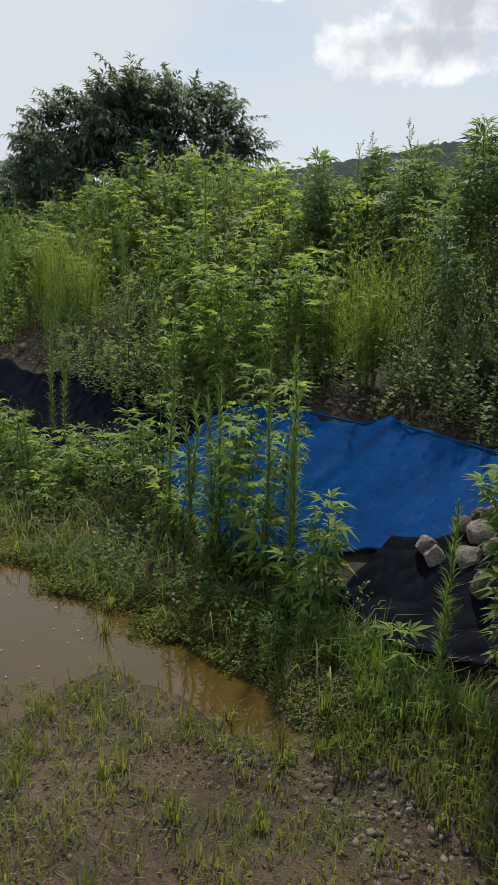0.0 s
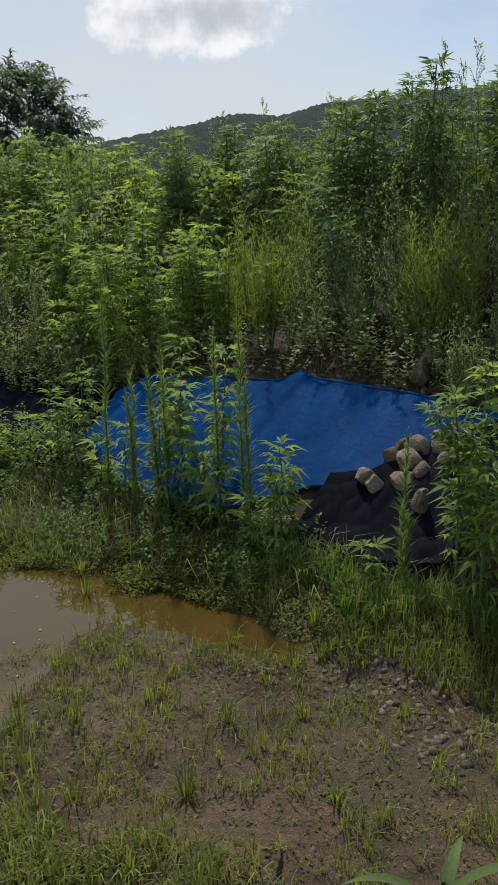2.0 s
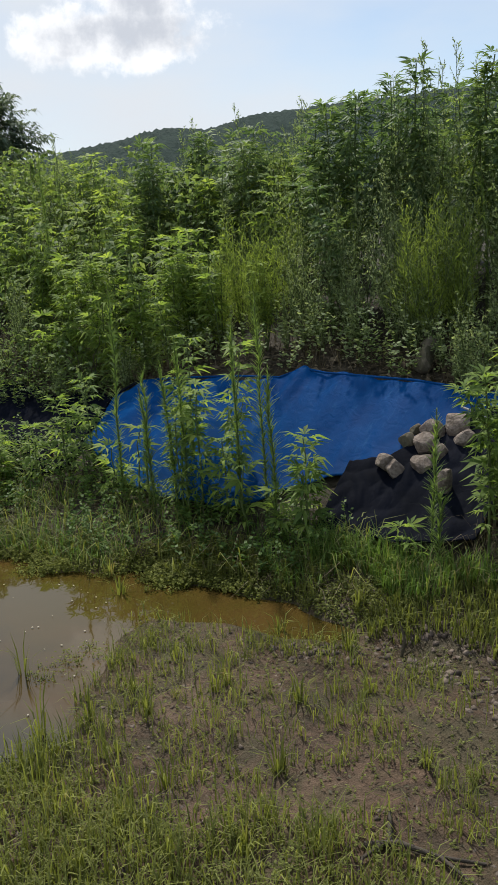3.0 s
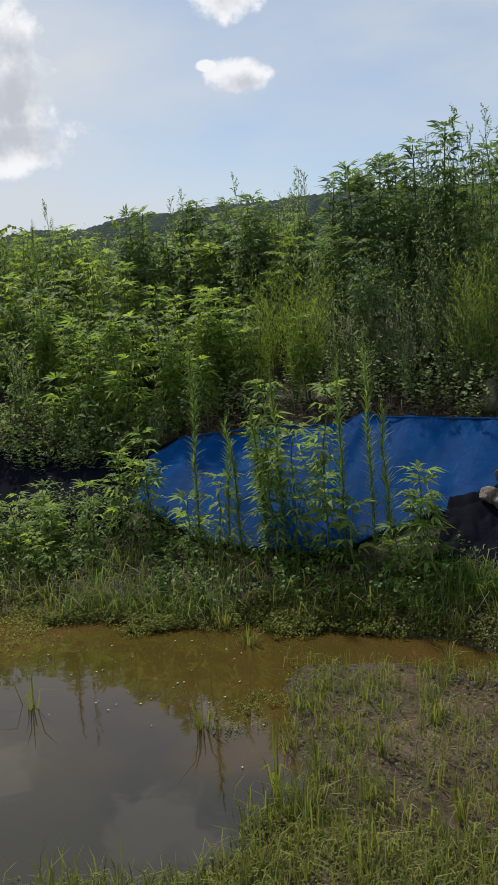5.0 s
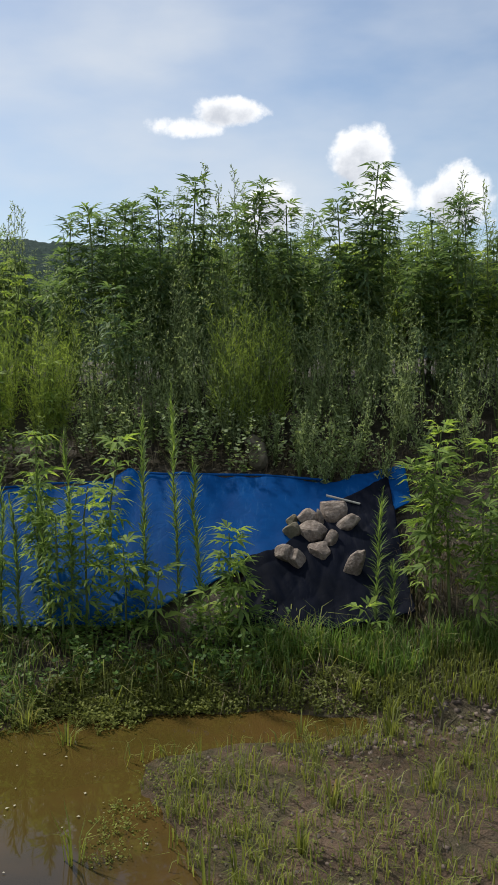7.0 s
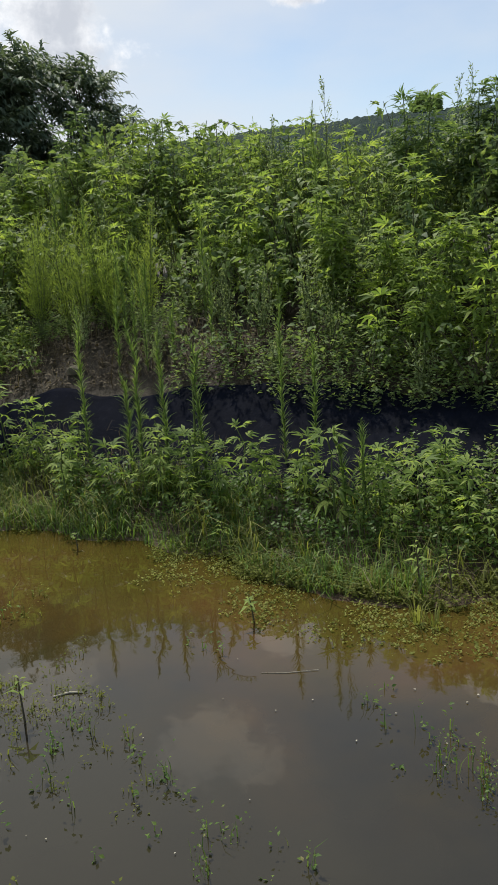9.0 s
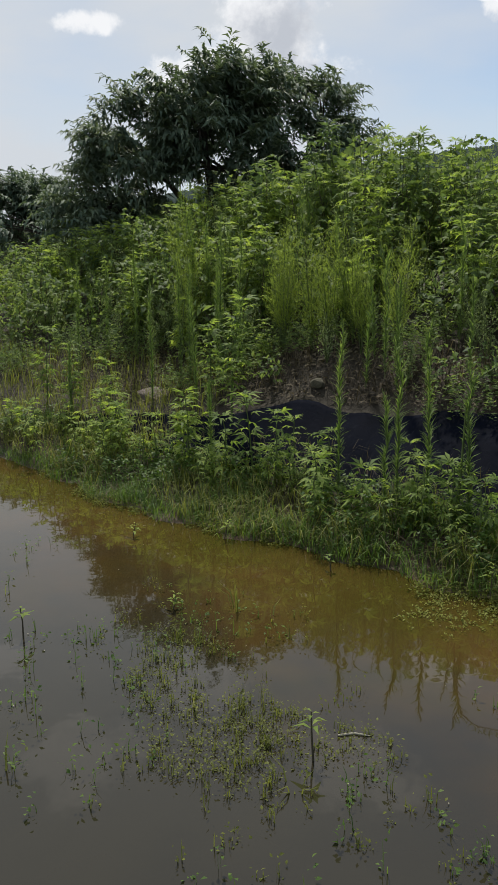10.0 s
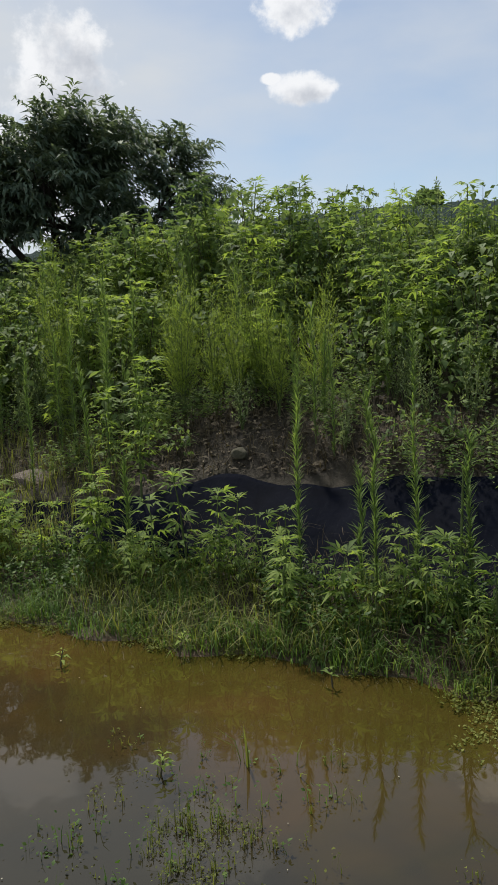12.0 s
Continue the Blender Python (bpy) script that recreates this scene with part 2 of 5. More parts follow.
def ground_material():
    """Wet brown mud by the water, drier and greener away from it, litter-brown earth on the bank."""
    m, tr, out = blank("mud_and_earth")
    pos = world_place(tr)
    sep = tr.nodes.new("ShaderNodeSeparateXYZ")
    tr.links.new(pos, sep.inputs[0])
    a = noise_tex(tr, 2.3, 6.0, 0.62, pos, 0.5)
    b = noise_tex(tr, 22.0, 6.0, 0.7, pos)
    c = noise_tex(tr, 140.0, 4.0, 0.7, pos)
    f = math_node(tr, "ADD", math_node(tr, "MULTIPLY", a, 0.45), math_node(tr, "ADD", math_node(tr, "MULTIPLY", b, 0.35), math_node(tr, "MULTIPLY", c, 0.2)))
    mud = ramp(tr, f, [(0.38, (0.026, 0.018, 0.012)), (0.46, (0.076, 0.050, 0.031)), (0.54, (0.135, 0.084, 0.054)), (0.64, (0.215, 0.145, 0.098))])
    algae = ramp(tr, noise_tex(tr, 3.1, 5.0, 0.7, pos, 0.8), [(0.46, (0, 0, 0)), (0.60, (1, 1, 1))])
    green = tr.nodes.new("ShaderNodeMix")
    green.data_type = "RGBA"
    green.inputs["B"].default_value = (0.052, 0.058, 0.022, 1)
    tr.links.new(math_node(tr, "MULTIPLY", algae, 0.55), green.inputs["Factor"])
    tr.links.new(mud, green.inputs["A"])
    bank = ramp(tr, f, [(0.3, (0.022, 0.018, 0.011)), (0.5, (0.045, 0.036, 0.023)), (0.7, (0.10, 0.083, 0.057))])
    high = node(tr, "ShaderNodeMapRange")
    high.inputs[1].default_value, high.inputs[2].default_value = 2.5, 2.9
    tr.links.new(sep.outputs[1], high.inputs[0])
    both = tr.nodes.new("ShaderNodeMix")
    both.data_type = "RGBA"
    tr.links.new(high.outputs[0], both.inputs["Factor"])
    tr.links.new(green.outputs["Result"], both.inputs["A"])
    tr.links.new(bank, both.inputs["B"])
    bsdf = tr.nodes.new("ShaderNodeBsdfPrincipled")
    tr.links.new(both.outputs["Result"], bsdf.inputs["Base Color"])
    wet = node(tr, "ShaderNodeMapRange")
    wet.inputs[1].default_value, wet.inputs[2].default_value = 0.0, 0.07
    wet.inputs[3].default_value, wet.inputs[4].default_value = 0.38, 0.85
    tr.links.new(math_node(tr, "ADD", sep.outputs[2], math_node(tr, "MULTIPLY", math_node(tr, "SUBTRACT", a, 0.5), 0.12)), wet.inputs[0])
    tr.links.new(wet.outputs[0], bsdf.inputs["Roughness"])
    bsdf.inputs["Specular IOR Level"].default_value = 0.35
    bp = tr.nodes.new("ShaderNodeBump")
    bp.inputs["Strength"].default_value, bp.inputs["Distance"].default_value = 1.0, 0.034
    tr.links.new(math_node(tr, "ADD", b, math_node(tr, "MULTIPLY", c, 0.5)), bp.inputs["Height"])
    tr.links.new(bp.outputs[0], bsdf.inputs["Normal"])
    tr.links.new(bsdf.outputs[0], out.inputs[0])
    return m


def water_material():
    """Shallow clay-brown water with a nearly still surface."""
    m, tr, out = blank("muddy_water")
    pos = world_place(tr)
    sep = tr.nodes.new("ShaderNodeSeparateXYZ")
    tr.links.new(pos, sep.inputs[0])
    a = noise_tex(tr, 0.9, 4.0, 0.55, pos, 0.6)
    clay = ramp(tr, a, [(0.32, (0.043, 0.034, 0.007)), (0.5, (0.057, 0.038, 0.010)), (0.68, (0.074, 0.040, 0.014))])
    # Darker base on the near side: the sky's reflection put into the water colour
    sky_reflect_tone = ramp(tr, a, [(0.3, (0.019, 0.017, 0.011)), (0.7, (0.029, 0.025, 0.015))])
    # The mix runs by distance towards the bank, not by depth
    shallow = node(tr, "ShaderNodeMapRange", interpolation="SMOOTHSTEP")
    shallow.inputs[1].default_value, shallow.inputs[2].default_value = 1.1, 2.1
    tr.links.new(math_node(tr, "ADD", sep.outputs[1], math_node(tr, "MULTIPLY", math_node(tr, "SUBTRACT", noise_tex(tr, 1.4, 4.0, 0.6, pos), 0.5), 1.6)), shallow.inputs[0])
    blend = node(tr, "ShaderNodeMix", "RGBA")
    tr.links.new(shallow.outputs[0], blend.inputs["Factor"])
    tr.links.new(sky_reflect_tone, blend.inputs["A"])
    tr.links.new(clay, blend.inputs["B"])
    col = blend.outputs["Result"]
    bsdf = tr.nodes.new("ShaderNodeBsdfPrincipled")
    tr.links.new(col, bsdf.inputs["Base Color"])
    bsdf.inputs["Roughness"].default_value = 0.025
    bsdf.inputs["IOR"].default_value = 1.46
    bp = tr.nodes.new("ShaderNodeBump")
    bp.inputs["Strength"].default_value, bp.inputs["Distance"].default_value = 0.06, 0.01
    tr.links.new(noise_tex(tr, 7.0, 2.0, 0.5, pos), bp.inputs["Height"])
    tr.links.new(bp.outputs[0], bsdf.inputs["Normal"])
    tr.links.new(bsdf.outputs[0], out.inputs[0])
    return m


def sheet_material(name, dark, mid, scuff, rough, weave=420.0):
    """Woven plastic sheet, dusty and scuffed."""
    m, tr, out = blank(name)
    pos = world_place(tr)
    a = noise_tex(tr, 4.0, 5.0, 0.6, pos, 0.4)
    stretch = tr.nodes.new("ShaderNodeMapping")
    stretch.inputs["Scale"].default_value = (16.0, 3.0, 3.0)
    tr.links.new(pos, stretch.inputs[0])
    b = noise_tex(tr, 3.0, 6.0, 0.7, stretch.outputs[0])
    col = ramp(tr, a, [(0.35, dark), (0.65, mid)])
    dust = ramp(tr, math_node(tr, "MULTIPLY", b, math_node(tr, "ADD", a, 0.5)), [(0.57, (0, 0, 0)), (0.70, (1, 1, 1))])
    mx = tr.nodes.new("ShaderNodeMix")
    mx.data_type = "RGBA"
    mx.inputs["B"].default_value = (*scuff, 1)
    tr.links.new(math_node(tr, "MULTIPLY", dust, 0.20), mx.inputs["Factor"])
    tr.links.new(col, mx.inputs["A"])
    matt, shine, both = (tr.nodes.new(k) for k in ("ShaderNodeBsdfDiffuse", "ShaderNodeBsdfGlossy", "ShaderNodeMixShader"))
    tr.links.new(mx.outputs["Result"], matt.inputs["Color"])
    matt.inputs["Roughness"].default_value = 0.6
    shine.inputs["Roughness"].default_value = rough
    both.inputs[0].default_value = 0.004
    bp = tr.nodes.new("ShaderNodeBump")
    bp.inputs["Strength"].default_value, bp.inputs["Distance"].default_value = 0.4, 0.010
    tr.links.new(math_node(tr, "ADD", noise_tex(tr, 14.0, 4.0, 0.6, pos, 1.2), math_node(tr, "MULTIPLY", noise_tex(tr, weave, 1.0, 0.5, pos), 0.12)), bp.inputs["Height"])
    tr.links.new(bp.outputs[0], matt.inputs["Normal"])
    tr.links.new(bp.outputs[0], shine.inputs["Normal"])
    tr.links.new(matt.outputs[0], both.inputs[1])
    tr.links.new(shine.outputs[0], both.inputs[2])
    tr.links.new(both.outputs[0], out.inputs[0])
    return m


M_GROUND = ground_material()
M_WATER = water_material()
M_TARP = sheet_material("blue_tarpaulin", (0.002, 0.044, 0.17), (0.003, 0.066, 0.235), (0.05, 0.17, 0.34), 0.55)
M_BLACK = sheet_material("black_sheet", (0.0030, 0.0045, 0.0095), (0.0065, 0.0085, 0.017), (0.036, 0.038, 0.046), 0.7)

# ---- mesh helpers ----
rng = np.random.default_rng(7)


def mesh_of(name, verts, tris, material, smooth=False):
    """A mesh of triangles from arrays."""
    verts, tris = np.asarray(verts, np.float32), np.asarray(tris, np.int32)
    me = bpy.data.meshes.new(name)
    me.vertices.add(len(verts))
    me.vertices.foreach_set("co", verts.ravel())
    me.loops.add(tris.size)
    me.loops.foreach_set("vertex_index", tris.ravel())
    me.polygons.add(len(tris))
    me.polygons.foreach_set("loop_start", np.arange(0, tris.size, 3, dtype=np.int32))
    if smooth:
        me.polygons.foreach_set("use_smooth", np.ones(len(tris), bool))
    me.materials.append(material)
    me.update(calc_edges=True)
    return me


def join(pieces):
    """One (verts, tris) out of several."""
    pieces = [p for p in pieces if len(p[0])]
    if not pieces:
        return np.zeros((0, 3)), np.zeros((0, 3), int)
    offs = np.cumsum([0] + [len(v) for v, _ in pieces[:-1]])
    return np.concatenate([v for v, _ in pieces]), np.concatenate([t + o for (_, t), o in zip(pieces, offs)])


def unit(v):
    return v / np.maximum(np.linalg.norm(v, axis=-1, keepdims=True), 1e-9)


def leaves(base, way, up, length, width, arch=0.08, droop=0.15, fold=0.12):
    """Pointed blades, folded along the midrib and bent over: five vertices and four triangles each."""
    base, way, up = np.asarray(base, float), unit(np.asarray(way, float)), np.asarray(up, float)
    n = len(base)
    side = unit(np.cross(way, up))
    up = np.cross(side, way)
    col = lambda v: np.broadcast_to(np.asarray(v, float), (n,))[:, None]
    L, W, A, D, F = col(length), col(width), col(arch), col(droop), col(fold)
    mid = base + way * L * 0.45 + up * L * A
    v = np.stack([base, mid + side * W / 2 - up * W * F * -1, mid, mid - side * W / 2 + up * W * F, base + way * L - up * L * D], 1).reshape(-1, 3)
    t = np.array([[0, 2, 1], [0, 3, 2], [1, 2, 4], [2, 3, 4]])
    return v, (np.arange(n)[:, None, None] * 5 + t[None]).reshape(-1, 3)


def slivers(base, way, up, length, width):
    """Narrow flat leaves of two triangles."""
    base, way = np.asarray(base, float), unit(np.asarray(way, float))
    n = len(base)
    side = unit(np.cross(way, np.asarray(up, float)))
    col = lambda v: np.broadcast_to(np.asarray(v, float), (n,))[:, None]
    L, W = col(length), col(width)
    mid = base + way * L * 0.5
    v = np.stack([base, mid + side * W / 2, base + way * L, mid - side * W / 2], 1).reshape(-1, 3)
    t = np.array([[0, 1, 2], [0, 2, 3]])
    return v, (np.arange(n)[:, None, None] * 4 + t[None]).reshape(-1, 3)


def blades(base, way, length, width, bend):
    """Grass blades: a strip that bends over along way, five vertices and three triangles each."""
    n = len(base)
    col = lambda v: np.broadcast_to(np.asarray(v, float), (n,))[:, None]
    L, W, B = col(length), col(width), col(bend)
    z = np.array([0, 0, 1.0])
    side = unit(np.cross(way, z))
    mid = base + z * L * 0.6 + way * L * B * 0.25
    tip = base + z * L * (1.0 - 0.35 * B) + way * L * B * 0.8
    v = np.stack([base - side * W / 2, base + side * W / 2, mid - side * W * 0.4, mid + side * W * 0.4, tip], 1).reshape(-1, 3)
    t = np.array([[0, 1, 3], [0, 3, 2], [2, 3, 4]])
    return v, (np.arange(n)[:, None, None] * 5 + t[None]).reshape(-1, 3)


def tube(points, radii, sides=4):
    """A tapered stem through points."""
    p = np.asarray(points, float)
    r = np.broadcast_to(np.asarray(radii, float), (len(p),))
    d = unit(np.gradient(p, axis=0))
    ref = np.where(np.abs(d[:, 2:3]) > 0.9, np.array([[1.0, 0, 0]]), np.array([[0, 0, 1.0]]))
    a = unit(np.cross(d, ref))
    b = np.cross(d, a)
    ang = np.arange(sides) * 2 * np.pi / sides
    v = (p[:, None] + r[:, None, None] * (np.cos(ang)[None, :, None] * a[:, None] + np.sin(ang)[None, :, None] * b[:, None])).reshape(-1, 3)
    t = []
    for i in range(len(p) - 1):
        for j in range(sides):
            k = (j + 1) % sides
            t += [(i * sides + j, i * sides + k, (i + 1) * sides + k), (i * sides + j, (i + 1) * sides + k, (i + 1) * sides + j)]
    return v, np.array(t)


def wobble(x, y, scale, seed=0):
    """Smooth noise of about -1 to 1 on the plan."""
    g = np.random.default_rng(seed)
    s = 0
    for k in range(6):
        a, f = g.uniform(0, 2 * np.pi), scale * g.uniform(0.6, 1.7)
        s = s + np.sin((x * np.cos(a) + y * np.sin(a)) * f * 2 * np.pi + g.uniform(0, 6.3))
    return s / 3.2


# ---- the lie of the land ----
POOL = np.array([(-2.36, 2.60), (-2.6, 2.66), (-3.0, 2.66), (-3.3, 2.58), (-3.5, 2.62), (-3.7, 2.50), (-4.2, 2.40), (-4.6, 2.42), (-5.0, 2.30),
                 (-5.3, 2.25), (-5.6, 2.40), (-5.9, 2.50), (-6.5, 2.48), (-7.0, 2.46), (-7.5, 2.40), (-8.4, 2.40), (-9.5, 2.60), (-12.0, 2.9),
                 (-14.0, 2.4), (-14.0, -0.5), (-8.0, -0.15), (-6.5, 0.1), (-5.5, 0.05), (-4.6, 0.25), (-3.9, 0.45), (-3.3, 0.75), (-2.9, 1.0),
                 (-2.86, 1.2), (-2.80, 1.5), (-2.98, 1.8), (-3.14, 2.1), (-3.12, 2.27), (-2.90, 2.36), (-2.6, 2.40), (-2.36, 2.48)])


def pool_depth(x, y):
    """Distance to the waterline, above 0 in the water and below 0 on land."""
    x, y = np.asarray(x, float), np.asarray(y, float)
    inside = np.zeros(np.shape(x), bool)
    near = np.full(np.shape(x), 1e9)
    for (ax, ay), (bx, by) in zip(POOL, np.roll(POOL, -1, 0)):
        cross = (ay > y) != (by > y)
        with np.errstate(divide="ignore", invalid="ignore"):
            inside ^= cross & (x < (bx - ax) * (y - ay) / ((by - ay) or 1e-9) + ax)
        ex, ey = bx - ax, by - ay
        s = np.clip(((x - ax) * ex + (y - ay) * ey) / (ex * ex + ey * ey), 0, 1)
        near = np.minimum(near, np.hypot(x - ax - s * ex, y - ay - s * ey))
    return np.where(inside, near, -near) + (0.02 + 0.03 * np.clip((-3.2 - x) * 2, 0, 1)) * wobble(x, y, 1.6, 4) + 0.015 * wobble(x, y, 5.0, 5)


def bank(x, y):
    """The earth bank behind the pool, lower to the far left and hollowed beside the tarpaulin."""
    steep = np.interp(y, [2.45, 2.65, 3.1, 3.2, 4.05, 4.35, 5.0, 6.0, 8.0, 14, 30, 80], [-0.02, 0.04, 0.13, 0.17, 0.69, 0.78, 0.97, 1.15, 1.25, 1.2, 0.7, 0.3])
    soft = np.interp(y, [2.45, 2.65, 3.1, 3.7, 5.0, 6.0, 8.0, 14, 30, 80], [-0.02, 0.05, 0.17, 0.36, 0.80, 1.0, 1.1, 1.1, 0.7, 0.3])
    k = np.clip((x + 9.6) / 1.4, 0, 1)
    hollow = 0.28 * np.exp(-((x + 5.3) / 0.75) ** 2) * np.clip((y - 3.1) / 0.5, 0, 1) * np.clip((6.0 - y) / 1.5, 0, 1)
    return (steep * k + soft * (1 - k)) * (1 - hollow)


def land(x, y):
    x, y = np.asarray(x, float), np.asarray(y, float)
    d = pool_depth(x, y)
    rough = 0.011 * wobble(x, y, 1.5, 1) + 0.008 * wobble(x, y, 3.6, 2) + 0.004 * wobble(x, y, 8.0, 3)
    mud = np.where(d > 0, -np.minimum(0.12, 0.16 * d), np.minimum(0.15, -d * 0.055 + 0.004) + rough * np.clip(-d * 4, 0, 1))
    up = bank(x, y) + 0.03 * wobble(x, y, 0.9, 6) * np.clip((y - 2.7) * 2, 0, 1)
    return np.where(y > 2.45, np.where(d > 0, mud, np.maximum(mud * 0.3, up * np.clip(-d * 7, 0, 1))), mud)


def graded(lo, hi, step, far_lo, far_hi):
    """Coordinates that are fine between lo and hi and widen out to the far limits."""
    c = list(np.arange(lo, hi + step / 2, step))
    s = step
    while c[-1] < far_hi:
        s *= 1.25
        c.append(c[-1] + s)
    s = step
    while c[0] > far_lo:
        s *= 1.25
        c.insert(0, c[0] - s)
    return np.array(c)


def grid(xs, ys, height):
    X, Y = np.meshgrid(xs, ys)
    v = np.stack([X, Y, height(X, Y)], -1).reshape(-1, 3)
    n, m = len(xs), len(ys)
    i = (np.arange(m - 1)[:, None] * n + np.arange(n - 1)[None]).ravel()
    return v, np.concatenate([np.stack([i, i + 1, i + n + 1], 1), np.stack([i, i + n + 1, i + n], 1)])


ground = new("ground", mesh_of("ground", *grid(graded(-10.5, 0.5, 0.045, -1500, 1500), graded(-1.0, 4.6, 0.045, -1500, 1500), land), M_GROUND, True))
tagged(ground, "wet brown mud flat rising to an overgrown earth bank", "ground", kind="structure")
water = new("water", mesh_of("water", *grid(np.linspace(-14.5, -1.9, 64), np.linspace(-0.8, 3.0, 20), lambda X, Y: X * 0), M_WATER, True))
tagged(water, "shallow clay-brown puddle with a still surface", "water", kind="structure")


def hill_height(az):
    return np.interp(az, [-90, -60, -30, -10, 5, 16, 22.5, 26.5, 30, 35, 38, 40.5, 44.9, 47, 51, 56, 62, 75, 110],
                     [1.0, 2.5, 5.0, 6.2, 7.0, 7.5, 7.5, 7.35, 7.2, 6.75, 6.1, 6.3, 5.5, 5.1, 4.4, 3.6, 2.6, 1.2, 0.6])


def build_hill():
    az, s = np.meshgrid(np.arange(-70, 100, 0.16), np.linspace(0, 1, 46))
    r = 300 + 190 * s
    x, y = -np.sin(np.radians(az)) * r, np.cos(np.radians(az)) * r
    top = np.tan(np.radians(hill_height(az))) * 430
    prof = np.sin(np.clip(s / 0.7, 0, 1.3) * np.pi / 2) ** 1.2
    g = np.random.default_rng(3)
    z = top * prof
    for k in range(10):
        a, f = g.uniform(0, 6.3), g.uniform(0.010, 0.13)
        z += 0.055 / f * 0.55 * np.abs(np.sin((x * np.cos(a) + y * np.sin(a)) * f * 6.28 / 2 + g.uniform(0, 6.3))) * 0.35 * np.clip(prof, 0, 1)
    z += g.normal(0, 0.45, z.shape) * prof
    n = az.shape[1]
    i = (np.arange(45)[:, None] * n + np.arange(n - 1)[None]).ravel()
    ob = new("backdrop_hill", mesh_of("hill", np.stack([x, y, z], -1).reshape(-1, 3),
             np.concatenate([np.stack([i, i + n + 1, i + 1], 1), np.stack([i, i + n, i + n + 1], 1)]), M_HILL, True))
    tagged(ob, "low wooded hill far behind the weeds", "hill", kind="structure")


build_hill()


# ---- things ----
def part(name, verts_tris, material, parent, label="", smooth=False):
    ob = new(name, mesh_of(name, *verts_tris, material, smooth))
    ob.parent = parent
    return tagged(ob, label)


def draped(name, left, right, top, bottom, lift, folds, material, label, category, n=90, m=36):
    """A sheet laid over the slope between a top and a bottom edge, with creases; a few millimetres thick."""
    U, V = np.meshgrid(np.linspace(0, 1, n), np.linspace(0, 1, m))
    foot, head = left if isinstance(left, tuple) else (left, left)
    edge = foot + (head - foot) * V
    x = edge + (right - edge) * U
    yt, yb = np.interp(x, *zip(*top)), np.interp(x, *zip(*bottom))
    y = yb + (yt - yb) * V + 0.015 * wobble(x, V, 1.3, 21)
    z = np.maximum(land(x, y), bank(x, y)) + lift + folds(x, y, U, V)
    v = np.stack([x, y, z], -1).reshape(-1, 3)
    i = (np.arange(m - 1)[:, None] * n + np.arange(n - 1)[None]).ravel()
    t = np.concatenate([np.stack([i, i + 1, i + n + 1], 1), np.stack([i, i + n + 1, i + n], 1)])
    ob = new(name, mesh_of(name, v, t, material, True))
    mod = ob.modifiers.new("thickness", "SOLIDIFY")
    mod.thickness, mod.offset = 0.004, -1
    return tagged(ob, label, category)


def tarp_folds(x, y, U, V):
    crease = 0.03 * np.exp(-((x + 3.46 + 0.10 * (1 - V)) / 0.05) ** 2) * V ** 1.5
    return 0.014 * wobble(x, y * 0.4, 1.6, 31) + 0.006 * wobble(x, y * 0.3, 5.0, 32) + crease + 0.012 * np.exp(-((V - 0.62) / 0.02) ** 2) * np.clip((-3.6 - x) * 3, 0, 1)


tarpaulin = draped("tarpaulin", (-4.74, -4.88), -1.98, [(-4.88, 3.88), (-4.82, 3.94), (-4.72, 3.99), (-4.4, 3.97), (-3.9, 3.97), (-3.6, 3.99), (-3.48, 4.08), (-3.3, 4.02), (-2.75, 4.03), (-2.4, 3.99), (-1.98, 4.1)],
       [(-4.86, 3.48), (-4.74, 3.46), (-4.4, 3.30), (-4.1, 3.16), (-3.4, 3.14), (-2.95, 3.40), (-2.65, 3.48), (-2.4, 3.62), (-1.98, 3.85)], 0.035, tarp_folds, M_TARP,
       "creased blue plastic tarpaulin spread over the earth bank", "tarpaulin", 130, 44)
def edge_line(points, lift):
    out = []
    for x, y in points:
        out.append((x, y, float(max(land(x, y), bank(x, y))) + lift))
    return out


rope = new("edge_rope", mesh_of("edge_rope", *tube(edge_line([(-4.74, 3.44), (-4.78, 3.58), (-4.83, 3.74), (-4.88, 3.88), (-4.82, 3.95), (-4.72, 4.0)], 0.045), [0.009] * 6, 6), M_BLACK, True))
rope.parent = tarpaulin
tagged(rope, "black cord along the tarpaulin's edge")
hem = new("hem", mesh_of("hem", *tube(edge_line([(-4.7, 3.995), (-4.4, 3.975), (-3.9, 3.975), (-3.6, 3.995), (-3.48, 4.085), (-3.3, 4.025), (-2.75, 4.035), (-2.4, 3.995)], 0.042), [0.007] * 8, 6), M_TARP, True))
hem.parent = tarpaulin
tagged(hem, "rolled hem of the tarpaulin")
draped("black_sheet", -10.2, -4.70, [(-10.2, 3.2), (-9.76, 3.29), (-8.44, 3.50), (-7.75, 3.70), (-7.2, 3.65), (-6.79, 3.74), (-6.03, 3.86), (-5.71, 3.94), (-5.46, 3.90), (-5.2, 3.99), (-4.95, 3.93), (-4.70, 3.84)],
       [(-10.2, 3.05), (-9.0, 3.06), (-5.0, 3.1), (-4.70, 3.25)], 0.02,
       lambda x, y, U, V: 0.012 * wobble(x, y * 0.3, 1.4, 41) + 0.008 * wobble(x, y * 0.2, 4.0, 42), M_BLACK,
       "dusty black plastic sheet pinned over the bank", "sheet", 180, 24)
